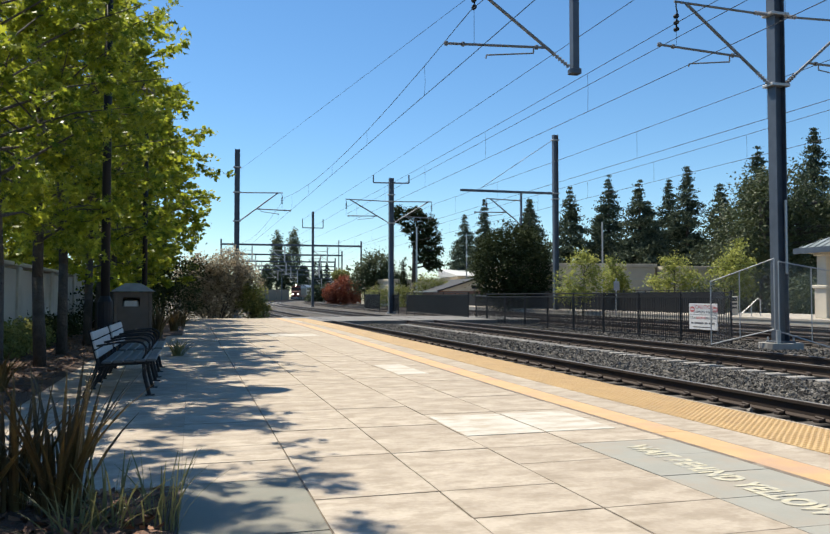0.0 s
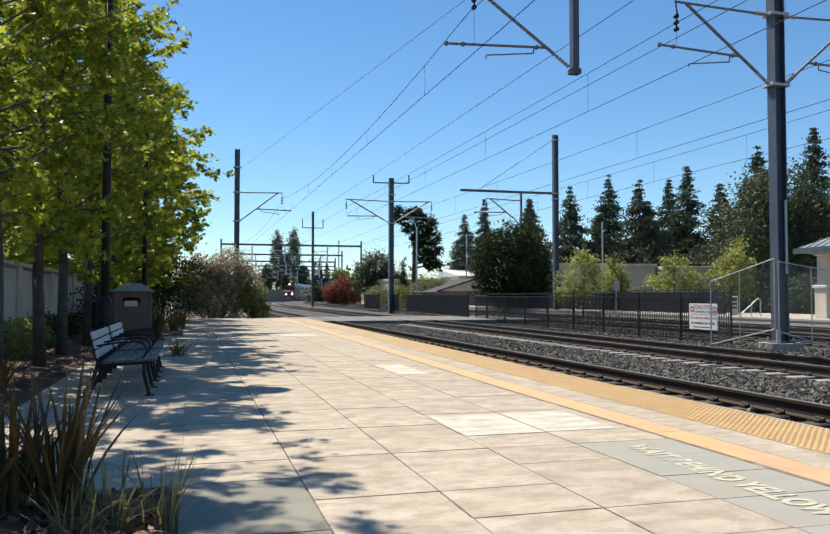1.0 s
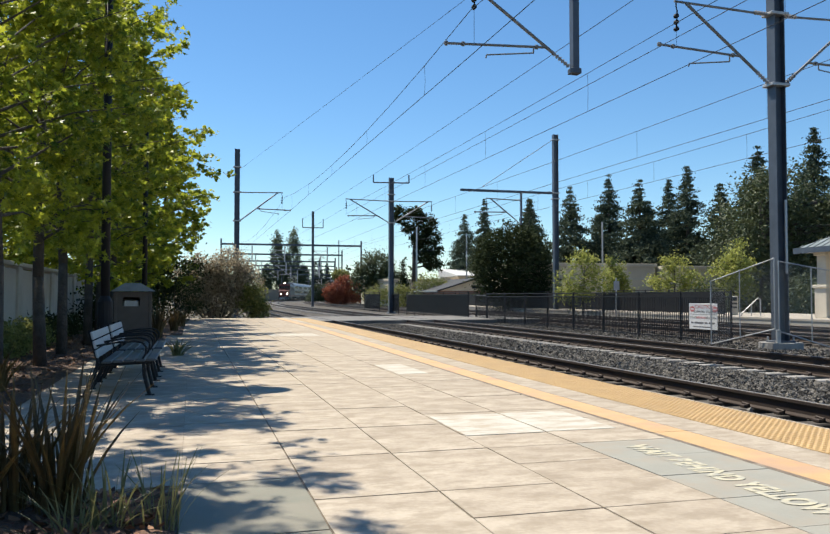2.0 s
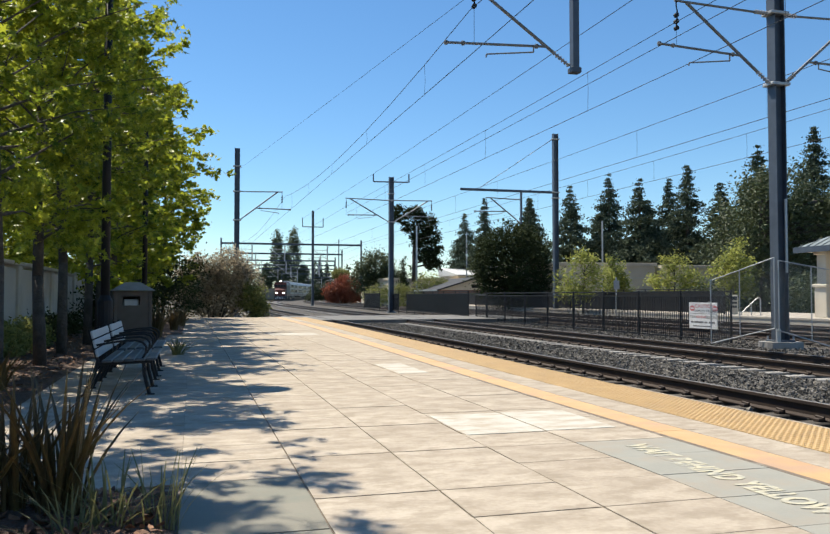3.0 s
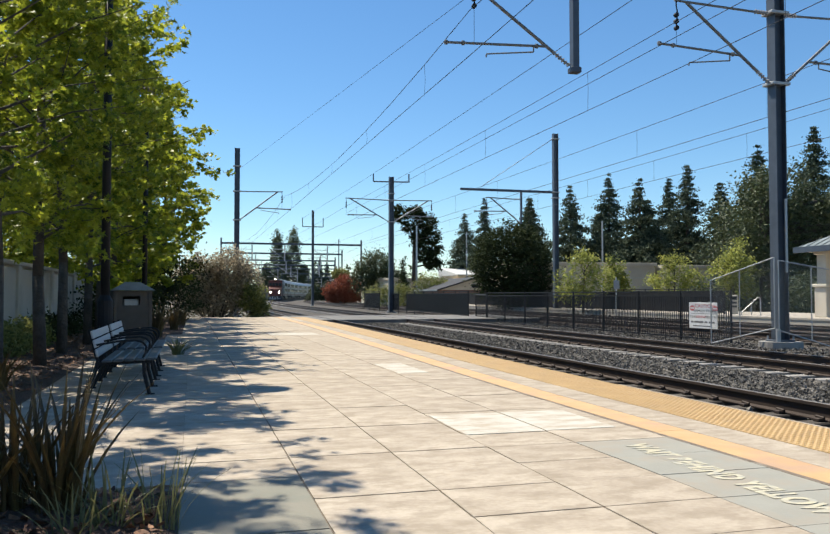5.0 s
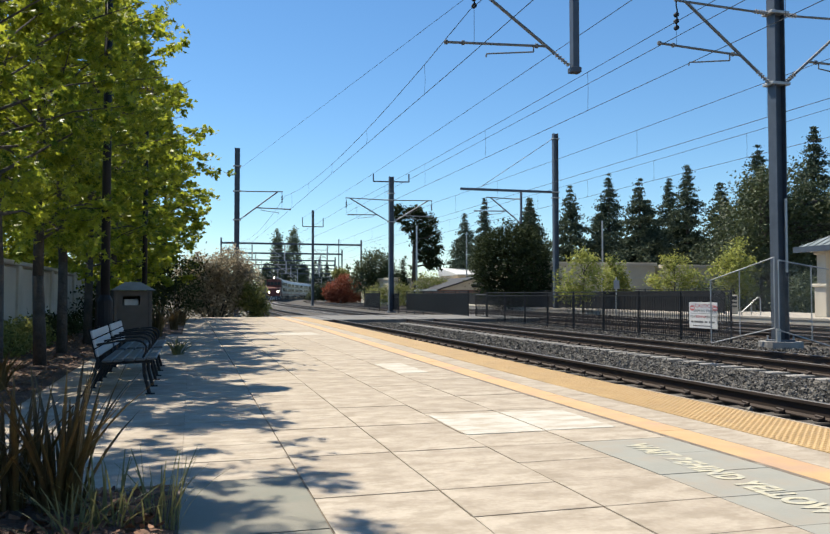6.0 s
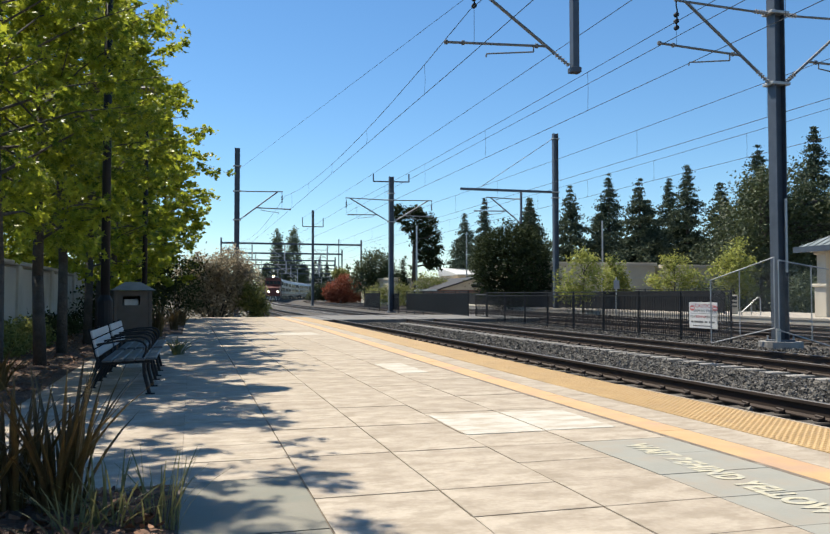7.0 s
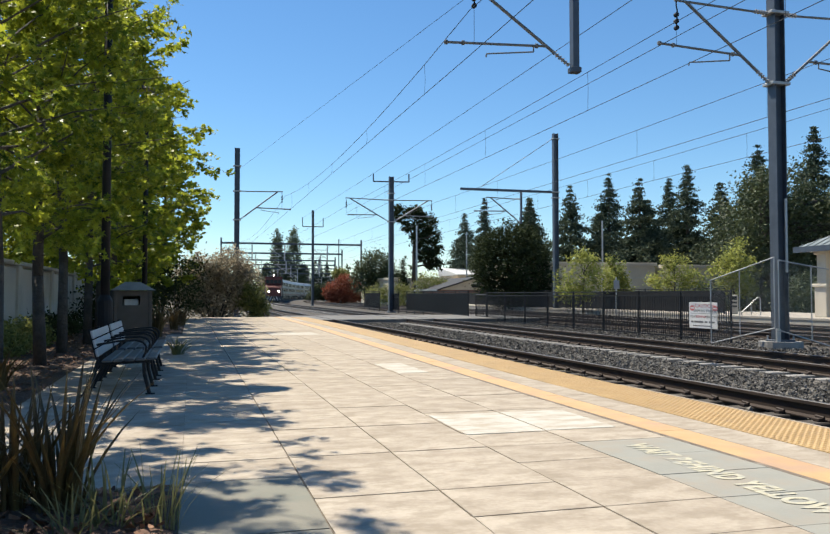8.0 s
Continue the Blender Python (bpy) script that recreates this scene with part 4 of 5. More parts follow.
# ---- trees beyond the tracks ----
for i, (x, y, top, w) in enumerate(((43.9, 126, 15.0, 3.4), (41.4, 110, 15.6, 2.2), (37.6, 85, 12.6, 3.0), (34.4, 78, 11.4, 2.6), (37.7, 75, 12.5, 2.6), (45.0, 80, 14.8, 3.0), (44.0, 72, 13.1, 3.2), (51.3, 78, 14.4, 2.8), (48.2, 70, 14.5, 3.0),
                                    (49.1, 66, 12.2, 2.8), (48.6, 60, 14.6, 3.3), (51.0, 56, 15.7, 3.2), (55.5, 57, 15.0, 3.2), (47.5, 76, 11.5, 2.8), (40.5, 74, 9.8, 2.6), (52.0, 66, 12.0, 2.8))):
    conifer(x, y, -0.6, top + 0.6, w * 1.15, 200 + i, "tall dark green conifer behind low buildings")

broadleaf(25.9, 62, -0.6, 7.2, [(0, 0, 3.8, 3.4, 3.0, 3.6), (1.6, 0, 3.0, 2.4, 2.4, 2.8), (-1.9, 0, 4.4, 1.8, 2.0, 2.8), (0.3, 0, 6.2, 2.2, 2.0, 1.6), (0.6, 0, 1.6, 2.5, 2.4, 1.5)], 0.22, 1050, 26, LEAF_DARK, OVAL_SHAPE, "broad dense dark evergreen tree behind the fence", r=0.3, seed=31, tight=0.13)
broadleaf(27.8, 100, -0.6, 13.2, [(-1.9, 0, 12.1, 1.1, 1.2, 1.1), (0.2, 0, 12.2, 1.3, 1.3, 1.0), (1.7, 0, 11.0, 1.4, 1.3, 1.2), (-0.8, 0, 10.5, 1.1, 1.2, 0.9), (2.6, 0, 9.2, 1.3, 1.3, 1.2), (0.8, 0, 9.0, 1.3, 1.3, 1.1), (3.1, 0, 7.4, 1.0, 1.1, 0.9), (1.5, 0, 7.0, 1.5, 1.4, 1.1), (2.8, 0, 5.6, 1.3, 1.3, 0.9)], 0.32, 420, 22, LEAF_DARK, OVAL_SHAPE, "tall dark tree with separate foliage masses and bare limbs", r=0.3, seed=32, tight=0.2, limbs=16, fork=0.35)
for i, (x, top, w) in enumerate(((44.0, 38.0, 3.3), (48.0, 26.0, 3.0), (52.8, 39.5, 3.8), (38.5, 19.0, 3.4), (58.5, 19.0, 3.2))):
    broadleaf(x, 432, -0.6, top, [(0, 0, top * 0.55, w, w, top * 0.36), (0.2, 0, top * 0.8, w * 0.7, w * 0.7, top * 0.2), (0, 0, top * 0.3, w * 0.9, w * 0.9, top * 0.2)], 0.9, 330, 16, LEAF_POPLAR, OVAL_SHAPE, "slender tall poplar far behind the tracks", "tree", "poplars", 0.3, 33 + i, 0.15)
for i, (x, top, w) in enumerate(((64.4, 17.0, 2.2), (67.0, 22.0, 2.3), (71.0, 20.5, 2.6), (78.2, 17.0, 2.6), (82.8, 16.0, 2.0))):
    conifer(x, 432, -0.6, top + 0.6, w * 1.6, 260 + i, "distant dark conifer far behind the tracks")
shrub(31.5, 200, -0.6, [(-1.2, 0, 2.0, 1.9, 1.4, 2.4), (1.2, 0, 2.2, 1.9, 1.4, 2.6), (-2.9, 0, 1.0, 1.4, 1.2, 1.4)], 0.36, 260, 22, LEAF_OAK, "dull green shrub far along the tracks", 38, tight=0.16)
shrub(23.4, 125, -0.5, [(-2.1, 0, 1.9, 1.3, 1.3, 1.8), (2.0, 0, 2.1, 1.4, 1.3, 1.9), (0.0, 0, 2.7, 1.8, 1.4, 2.0), (-0.9, 0, 1.4, 1.8, 1.4, 1.3), (1.0, 0, 1.4, 1.8, 1.4, 1.3)], 0.26, 560, 24, LEAF_RED, "round russet red shrub beside the tracks", 36, tight=0.16)
shrub(23.2, 128, -0.5, [(0, 0, 4.9, 1.5, 1.0, 0.9)], 0.26, 80, 24, LEAF_OLIVE, "yellow-green treetop behind the red shrub", 37, "tree", category="tree")
YOUNG = (((25.0, 48.0), 4.3, [(0, 0, 3.3, 1.1, 1.0, 1.3), (-1.1, 0, 2.5, 0.9, 0.9, 1.0), (1.2, 0, 2.7, 0.9, 0.9, 1.1), (0.5, 0, 4.0, 0.6, 0.6, 0.7), (-0.4, 0, 1.7, 1.4, 1.0, 0.6)], "young light green tree behind the fence"),
         ((28.5, 50.0), 4.0, [(0, 0, 2.9, 0.8, 0.8, 1.2), (0.5, 0, 1.8, 0.8, 0.8, 0.8), (-0.3, 0, 3.9, 0.4, 0.4, 0.5)], "young light green tree beside a lamp pole"),
         ((30.6, 46.0), 4.5, [(-0.5, 0, 3.9, 0.6, 0.6, 0.7), (0.5, 0, 3.2, 1.0, 0.9, 1.0), (-1.1, 0, 2.6, 0.8, 0.8, 0.6), (1.4, 0, 2.3, 0.9, 0.9, 0.9), (0, 0, 1.8, 1.3, 0.9, 0.6)], "thin young tree with yellow-green leaves"),
         ((32.2, 42.0), 4.9, [(0, 0, 4.3, 0.8, 0.8, 0.8), (-0.8, 0, 3.0, 0.8, 0.8, 1.0), (0.9, 0.3, 3.4, 0.9, 0.9, 1.0), (0.2, 0, 2.2, 1.2, 1.0, 0.8)], "young yellow-green tree beside the shelter"))
for i, ((x, y), h, blobs, words) in enumerate(YOUNG):
    broadleaf(x, y, -0.6, h, blobs, 0.17, 130, 28, LEAF_LIME, OVAL_SHAPE, words, "tree", "young trees", 0.06, 41 + i, 0.26, 12)
broadleaf(41.0, 50, -0.6, 11.5, [(0, 0, 7.2, 3.6, 3.2, 3.6), (3.4, -1, 6.4, 3.2, 3.0, 3.4), (-2.2, 0, 4.6, 2.4, 2.4, 2.6), (1.5, 0, 9.4, 2.6, 2.4, 2.2), (5.5, -3, 7.5, 3.0, 3.0, 3.4), (2.0, -1, 3.2, 3.6, 2.4, 2.6)], 0.26, 900, 24, LEAF_OAK, OVAL_SHAPE, "large dense grey-green oak behind the shelter", "tree", "", 0.35, 45, 0.14, 16)
broadleaf(25.0, 110, -0.6, 8.0, [(0, 0, 5.6, 2.6, 2.2, 2.4), (-1.9, 0, 4.0, 1.8, 1.6, 2.4), (2.0, 0, 4.0, 1.8, 1.6, 2.2), (0, 0, 2.4, 2.6, 1.6, 1.8)], 0.26, 560, 22, LEAF_OAK, OVAL_SHAPE, "rounded green tree beside the crossing", "tree", "", 0.2, 46, 0.18)
shrub(23.3, 88, -0.6, [(-3, 0, 1.5, 1.6, 1.2, 1.3), (0, 0, 1.5, 2.0, 1.2, 1.3), (3.2, 0, 2.2, 2.2, 1.2, 1.8), (6.0, 1, 1.6, 1.8, 1.2, 1.4)], 0.2, 420, 22, LEAF_OLIVE, "yellow-green shrubs before the low buildings", 47)
shrub(38.5, 40.0, -0.6, [(-3, 0, 1.4, 2.6, 1.2, 1.5), (2, -1, 1.6, 3.0, 1.2, 1.6), (-7, 3, 1.2, 2.6, 1.2, 1.2)], 0.18, 420, 22, LEAF_OAK, "dark green hedge behind the far platform", 48, "hedge")


broadleaf(25.1, 95, -0.6, 6.6, [(0, 0, 2.6, 0.6, 0.6, 2.2), (0, 0, 4.6, 0.42, 0.42, 1.9)], 0.16, 150, 22, LEAF_DARK, OVAL_SHAPE, "small narrow dark cypress before a low building", "tree", "", 0.08, 49, 0.2, 4)


def far_woods():
    """A low belt of distant trees."""
    rng = np.random.default_rng(9)
    pts = []
    for x in np.arange(-160, 420, 2.6):
        y = 470 + 30 * math.sin(x * 0.05)
        h = 10 + 7 * rng.random() + (9 if rng.random() < 0.16 else 0)
        n = 60
        u = rng.uniform(0, 1, n) ** 0.7
        p = np.stack([x + rng.normal(size=n) * 2.0 * (1.15 - u), y + rng.normal(size=n) * 2.0, h * u - 0.6], 1)
        pts.append(p)
    v, f = leaves(np.concatenate(pts), 1.9, OVAL_SHAPE, rng, 0.1)
    tagged(raw("far_woods", v.tolist(), f.tolist(), LEAF_OAK), "belt of distant dark green trees", "woods", kind="stuff")


far_woods()
# ---- platform furniture ----
# the seat's shade is put into its colour: darker than the back slats
SHADED_SLAT = material("shaded_seat_slat", (0.04, 0.05, 0.052), (0.11, 0.11, 0.112), 6, 0.5, per_object=0.2, bump=0.05)
SLAT = material("grey_painted_slat", (0.30, 0.31, 0.32), (0.46, 0.47, 0.48), 6, 0.42, per_object=0.15, bump=0.05)
BROWN = material("brown_bin_panel", (0.075, 0.055, 0.042), (0.13, 0.098, 0.075), 6, 0.6, per_object=0.1)
WHITE = material("white_enamel", (0.612, 0.612, 0.612), (0.697, 0.697, 0.689), 9, 0.5, bump=0, stain=(0.468, 0.451, 0.425), stain_scale=5)
FADED_RED = material("sun_faded_red", (0.45, 0.10, 0.10), (0.55, 0.19, 0.18), 9, 0.5, bump=0)
FADED_INK = material("sun_faded_ink", (0.09, 0.09, 0.095), (0.16, 0.16, 0.165), 9, 0.6, bump=0)
INK = material("black_ink", (0.02, 0.02, 0.02), (0.04, 0.04, 0.04), 9, 0.6, bump=0)


def bench(y0, length, frames, label):
    """A slatted bench facing the tracks, with iron frames and looped arms."""
    th = thing("bench", pose(-0.42, y0, 0), label, "bench", "benches along the platform")
    for k in range(frames):
        y = length * k / (frames - 1)
        bm = bmesh.new()
        chain(bm, [(0.02, y, 0.0), (-0.03, y, 0.2), (-0.04, y, 0.34)], 0.019, 6)
        chain(bm, [(-0.60, y, 0.0), (-0.50, y, 0.22), (-0.47, y, 0.34), (-0.55, y, 0.66)], 0.019, 6)
        chain(bm, [(0.02, y, 0.335), (-0.47, y, 0.315)], 0.018, 6)
        box(bm, -0.02, 0.07, y - 0.022, y + 0.022, 0, 0.012), box(bm, -0.65, -0.56, y - 0.022, y + 0.022, 0, 0.012)
        part("frame", bm, BLACK, th, "black cast-iron frame")
        arm = chain(bmesh.new(), [(-0.50, y, 0.50), (-0.3, y, 0.535), (-0.12, y, 0.545), (-0.05, y, 0.525), (-0.015, y, 0.48), (-0.02, y, 0.42), (-0.06, y, 0.345)], 0.011, 6)
        part("armrest", arm, BLACK, th, "looped black iron armrest")
    for k in range(5):
        x = 0.035 - 0.105 * k
        part("seat_slat", boxed(x - 0.047, x + 0.047, -0.06, length + 0.06, 0.345 - 0.004 * k, 0.372 - 0.004 * k, 0.008), SHADED_SLAT, th)
    for k in range(3):
        z = 0.425 + 0.09 * k
        x = -0.478 - 0.022 * k
        bm = boxed(-0.011, 0.011, -0.06, length + 0.06, -0.039, 0.039, 0.006)
        part("back_slat", bm, SLAT, th, m=pose(x, 0, z, 0, -14, 0))
    return th


bench(8.5, 1.42, 3, "black iron bench with grey slats on the shaded platform")
bench(10.35, 1.42, 3, "black iron bench with grey slats beside another bench")


PANE_GREY = material("lamp_lens", (0.10, 0.10, 0.10), (0.16, 0.16, 0.16), 5, 0.3, bump=0)


def lamp_post(x, y, top, r, label):
    th = thing("lamp_post", pose(x, y, 0), label, "lamp post", "platform lamps")
    part("shaft", rod(bmesh.new(), (0, 0, 0.5), (0, 0, top), r, r * 0.8, 14), BLACK, th, smooth=True)
    part("plinth", rod(rod(bmesh.new(), (0, 0, 0), (0, 0, 0.92), r * 1.7, r * 1.6, 14), (0, 0, 0.92), (0, 0, 1.0), r * 1.6, r, 14), BLACK, th)
    head = rod(bmesh.new(), (0, 0, top - 0.02), (0, 0, top + 0.07), 0.33, 0.22, 24)
    rod(head, (0, 0, top + 0.07), (0, 0, top + 0.2), 0.12, 0.08, 12)
    part("lamp_head", head, BLACK, th, "black disc-shaped lamp head")
    part("lens", rod(bmesh.new(), (0, 0, top - 0.05), (0, 0, top - 0.02), 0.2, 0.24, 16), PANE_GREY, th, "grey lens")
    return th


lamp_post(-1.135, 11.6, 5.8, 0.062, "black steel lamp post between the trees")
lamp_post(-1.06, 19.6, 5.8, 0.062, "black steel lamp post under the trees")


def litter_bin():
    th = thing("litter_bin", pose(-1.12, 16.6, 0.0, 0, 0, 6), "brown panelled litter enclosure with a hipped lid", "litter bin")
    part("plinth", boxed(-0.34, 0.34, -0.3, 0.3, 0, 0.10, 0.01), BROWN, th)
    for x, y in ((-0.32, -0.28), (0.32, -0.28), (-0.32, 0.28), (0.32, 0.28)):
        part("corner_post", boxed(x - 0.03, x + 0.03, y - 0.03, y + 0.03, 0.1, 1.08, 0.006), BROWN, th)
    front = boxed(-0.29, 0.29, -0.29, -0.27, 0.10, 0.80)
    box(front, -0.29, 0.29, -0.29, -0.27, 0.98, 1.08), box(front, -0.29, -0.19, -0.29, -0.27, 0.80, 0.98), box(front, 0.13, 0.29, -0.29, -0.27, 0.80, 0.98)
    part("front_panel", front, BROWN, th)
    for x in (-0.33, 0.33):
        part("side_panel", boxed(x - 0.01, x + 0.01, -0.25, 0.25, 0.1, 1.08), BROWN, th)
    part("back_panel", boxed(-0.29, 0.29, 0.27, 0.29, 0.1, 1.08), BROWN, th)
    part("liner", boxed(-0.17, 0.11, -0.2, 0.2, 0.3, 0.92, 0.02), GALV, th, "grey inner bin")
    lid = bmesh.new()
    bmesh.ops.create_cone(lid, cap_ends=True, segments=4, radius1=0.58, radius2=0.2, depth=0.16, matrix=Matrix.Translation((0, 0, 1.17)) @ pose(0, 0, 0, 0, 0, 45) @ Matrix.Diagonal((1, 1, 1, 1)))
    part("lid", lid, SLEEPER, th, "weathered grey hipped lid")


litter_bin()


def side_wall():
    th = thing("wall_west", pose(-3.55, 0, 0), "pale grey rendered boundary wall behind the trees", "wall", kind="structure")
    mat = material("pale_render", (0.50, 0.48, 0.43), (0.62, 0.60, 0.54), 1.2, 0.9, stain=(0.28, 0.27, 0.24), stain_scale=0.7)
    for y in range(-6, 40, 4):
        part("panel", boxed(-0.1, 0.1, y + 0.02, y + 3.98, -0.3, 1.55, 0.01), mat, th)
        part("pilaster", boxed(-0.12, 0.16, y - 0.18, y + 0.18, -0.3, 1.6, 0.015), mat, th)
    part("coping", boxed(-0.16, 0.2, -6, 42, 1.6, 1.68, 0.015), mat, th)


side_wall()


def warning_sign():
    th = thing("warning_sign", pose(15.15, 21.25, -0.05, 0, 0, -90) @ Matrix.Diagonal((1.43, 1, 1, 1)), "white enamel warning sign with red marks on the fence", "sign")
    w, z0, z1 = 0.98, 0.02, 0.82
    part("plate", boxed(-w / 2, w / 2, -0.012, 0.0, z0, z1, 0.004), WHITE, th)

    def words(body, size, x, z, mat):
        text = bpy.data.curves.new("lettering", "FONT")
        text.body, text.size, text.extrude, text.align_x = body, size, 0.001, "CENTER"
        text.materials.append(mat)
        ob = new("lettering", text)
        ob.parent = th
        ob.matrix_basis = pose(x, -0.015, z, 90, 0, 0)

    words("CAUTION", 0.15, 0.06, 0.665, FADED_RED)
    words("EXPRESS TRAINS", 0.105, 0.07, 0.525, FADED_INK)
    words("STAY", 0.10, -0.33, 0.345, FADED_INK)
    words("BEHIND", 0.10, -0.06, 0.345, FADED_RED)
    words("YELLOW", 0.10, 0.26, 0.345, FADED_INK)
    part("rule", boxed(-0.48, 0.48, -0.0145, -0.012, 0.475, 0.485), FADED_INK, th)
    for a, b in ((-0.42, -0.33), (-0.30, 0.02), (0.06, 0.16), (0.2, 0.4)):
        part("unreadable_line", boxed(a, b, -0.0145, -0.012, 0.19, 0.245), FADED_INK, th)
    part("unreadable_line", boxed(-0.35, 0.3, -0.0145, -0.012, 0.08, 0.11), FADED_INK, th)
    for x in (-0.37, 0.42):
        disc = bmesh.new()
        rod(disc, (x, -0.0155, 0.64), (x, -0.012, 0.64), 0.088, None, 18)
        part("red_disc", disc, FADED_RED, th)
        part("white_bar", boxed(x - 0.06, x + 0.06, -0.018, -0.0155, 0.62, 0.66), WHITE, th)


warning_sign()

# ---- far side: shelter, buildings ----
ROOF_METAL = material("grey_green_metal_roof", (0.16, 0.188, 0.188), (0.248, 0.276, 0.272), 1.5, 0.45, 0.2, bump=0.05)
TAN = material("tan_stucco", (0.50, 0.42, 0.31), (0.66, 0.57, 0.44), 0.8, 0.9, stain=(0.30, 0.26, 0.2), stain_scale=0.4)
CREAM = material("cream_stucco", (0.50, 0.44, 0.35), (0.64, 0.58, 0.48), 1.2, 0.85, stain=(0.4, 0.35, 0.28), stain_scale=0.8)
SHINGLE = material("grey_shingle", (0.022, 0.024, 0.028), (0.05, 0.052, 0.06), 3, 0.85, bump=0.4)
BRICKRED = material("red_brown_cladding", (0.14, 0.075, 0.055), (0.24, 0.13, 0.10), 2, 0.9)
PANE = material("dark_glass", (0.01, 0.012, 0.015), (0.03, 0.035, 0.04), 2, 0.25, bump=0, gloss=0.3)
WHITE_ROOF = material("white_roof", (0.504, 0.504, 0.49), (0.576, 0.576, 0.562), 0.5, 0.7)


def shelter():
    th = thing("platform_shelter", pose(27.75, 24.2, 0), "open station shelter with cream columns and a metal hip roof", "shelter")
    for x, y in ((-0.1, 0), (-0.1, 5.5), (5, 0), (5, 5.5)):
        col = boxed(x - 0.36, x + 0.36, y - 0.36, y + 0.36, 0, 1.35, 0.02)
        part("column_base", col, CREAM, th)
        part("column_cap", boxed(x - 0.44, x + 0.44, y - 0.44, y + 0.44, 1.35, 1.5, 0.03), CREAM, th)
        shaft = boxed(x - 0.28, x + 0.28, y - 0.28, y + 0.28, 1.5, 2.9, 0.02)
        part("column_shaft", shaft, CREAM, th)
        part("column_head", boxed(x - 0.38, x + 0.38, y - 0.38, y + 0.38, 2.82, 2.98, 0.03), CREAM, th)
    z0, z1 = 3.0, 4.7
    a = [(-0.85, -1.5), (6.2, -1.5), (6.2, 6.6), (-0.85, 6.6)]
    v = [(x, y, z0 + 0.16) for x, y in a] + [(2.4, 1.5, z1), (2.4, 4.0, z1)] + [(x, y, z0 + 0.10) for x, y in a]
    f = [(0, 1, 4), (1, 2, 5, 4), (2, 3, 5), (3, 0, 4, 5), (9, 8, 7, 6), (0, 6, 7, 1), (1, 7, 8, 2), (2, 8, 9, 3), (3, 9, 6, 0)]
    roof = raw("roof", v, f, ROOF_METAL, th, "standing-seam grey-green metal roof")
    for k in range(18):
        t = (k + 0.5) / 18
        y = -1.5 + 8.1 * t
        top = min(max(y, 1.5), 4.0)
        f1 = 1.0 if 1.5 <= y <= 4.0 else ((y + 1.5) / 3.0 if y < 1.5 else (6.6 - y) / 2.6)
        part("seam", rod(bmesh.new(), (-0.85, y, z0 + 0.18), (-0.85 + 3.25 * f1, y, z0 + 0.18 + (z1 - z0 - 0.16) * f1), 0.025, None, 5), ROOF_METAL, roof)
    for k in range(14):
        x = -0.85 + 7.05 * (k + 0.5) / 14
        f1 = min((x + 0.85) / 3.25, (6.2 - x) / 3.8)
        part("seam", rod(bmesh.new(), (x, -1.5, z0 + 0.18), (x, -1.5 + 3.0 * f1, z0 + 0.18 + (z1 - z0 - 0.16) * f1), 0.025, None, 5), ROOF_METAL, roof)
    part("fascia", boxed(-0.9, -0.84, -1.55, 6.65, z0 - 0.06, z0 + 0.2), STEEL, th)
    part("fascia", boxed(-0.84, 6.2, -1.56, -1.5, z0 - 0.06, z0 + 0.2), STEEL, th)
    part("soffit", boxed(-0.8, 6.15, -1.45, 6.55, z0 - 0.02, z0 + 0.08), CREAM, th)
    part("brace", rod(bmesh.new(), (-0.35, 0, 2.4), (-0.75, 0, 2.98), 0.04), STEEL, th)


shelter()


def handrail(x, y):
    th = thing("handrail", pose(x, y, 0), "galvanised sloping handrail on the far platform", "handrail")
    part("rail", chain(bmesh.new(), [(0, 0, 0.15), (0.74, -0.22, 0.86), (0.84, -0.25, 0.86), (0.88, -0.26, 0.78), (0.88, -0.26, 0.0)], 0.025), GALV, th)
    part("post", rod(bmesh.new(), (0, 0, 0), (0, 0, 0.17), 0.025), GALV, th)
    part("post", rod(bmesh.new(), (0.45, -0.134, 0), (0.45, -0.134, 0.58), 0.025), GALV, th)


handrail(26.0, 33.4)


def ticket_post():
    th = thing("ticket_machine", pose(27.4, 35.8, 0, 0, 0, -30), "pale upright machine on the far platform", "ticket machine")
    part("body", boxed(-0.18, 0.18, -0.2, 0.2, 0, 1.0, 0.03), CREAM, th)
    part("screen", boxed(-0.13, 0.13, -0.212, -0.2, 0.74, 0.93), PANE, th)
    for z in (0.4, 0.6):
        part("slot", boxed(-0.12, 0.12, -0.212, -0.2, z - 0.05, z + 0.05), INK, th)


ticket_post()


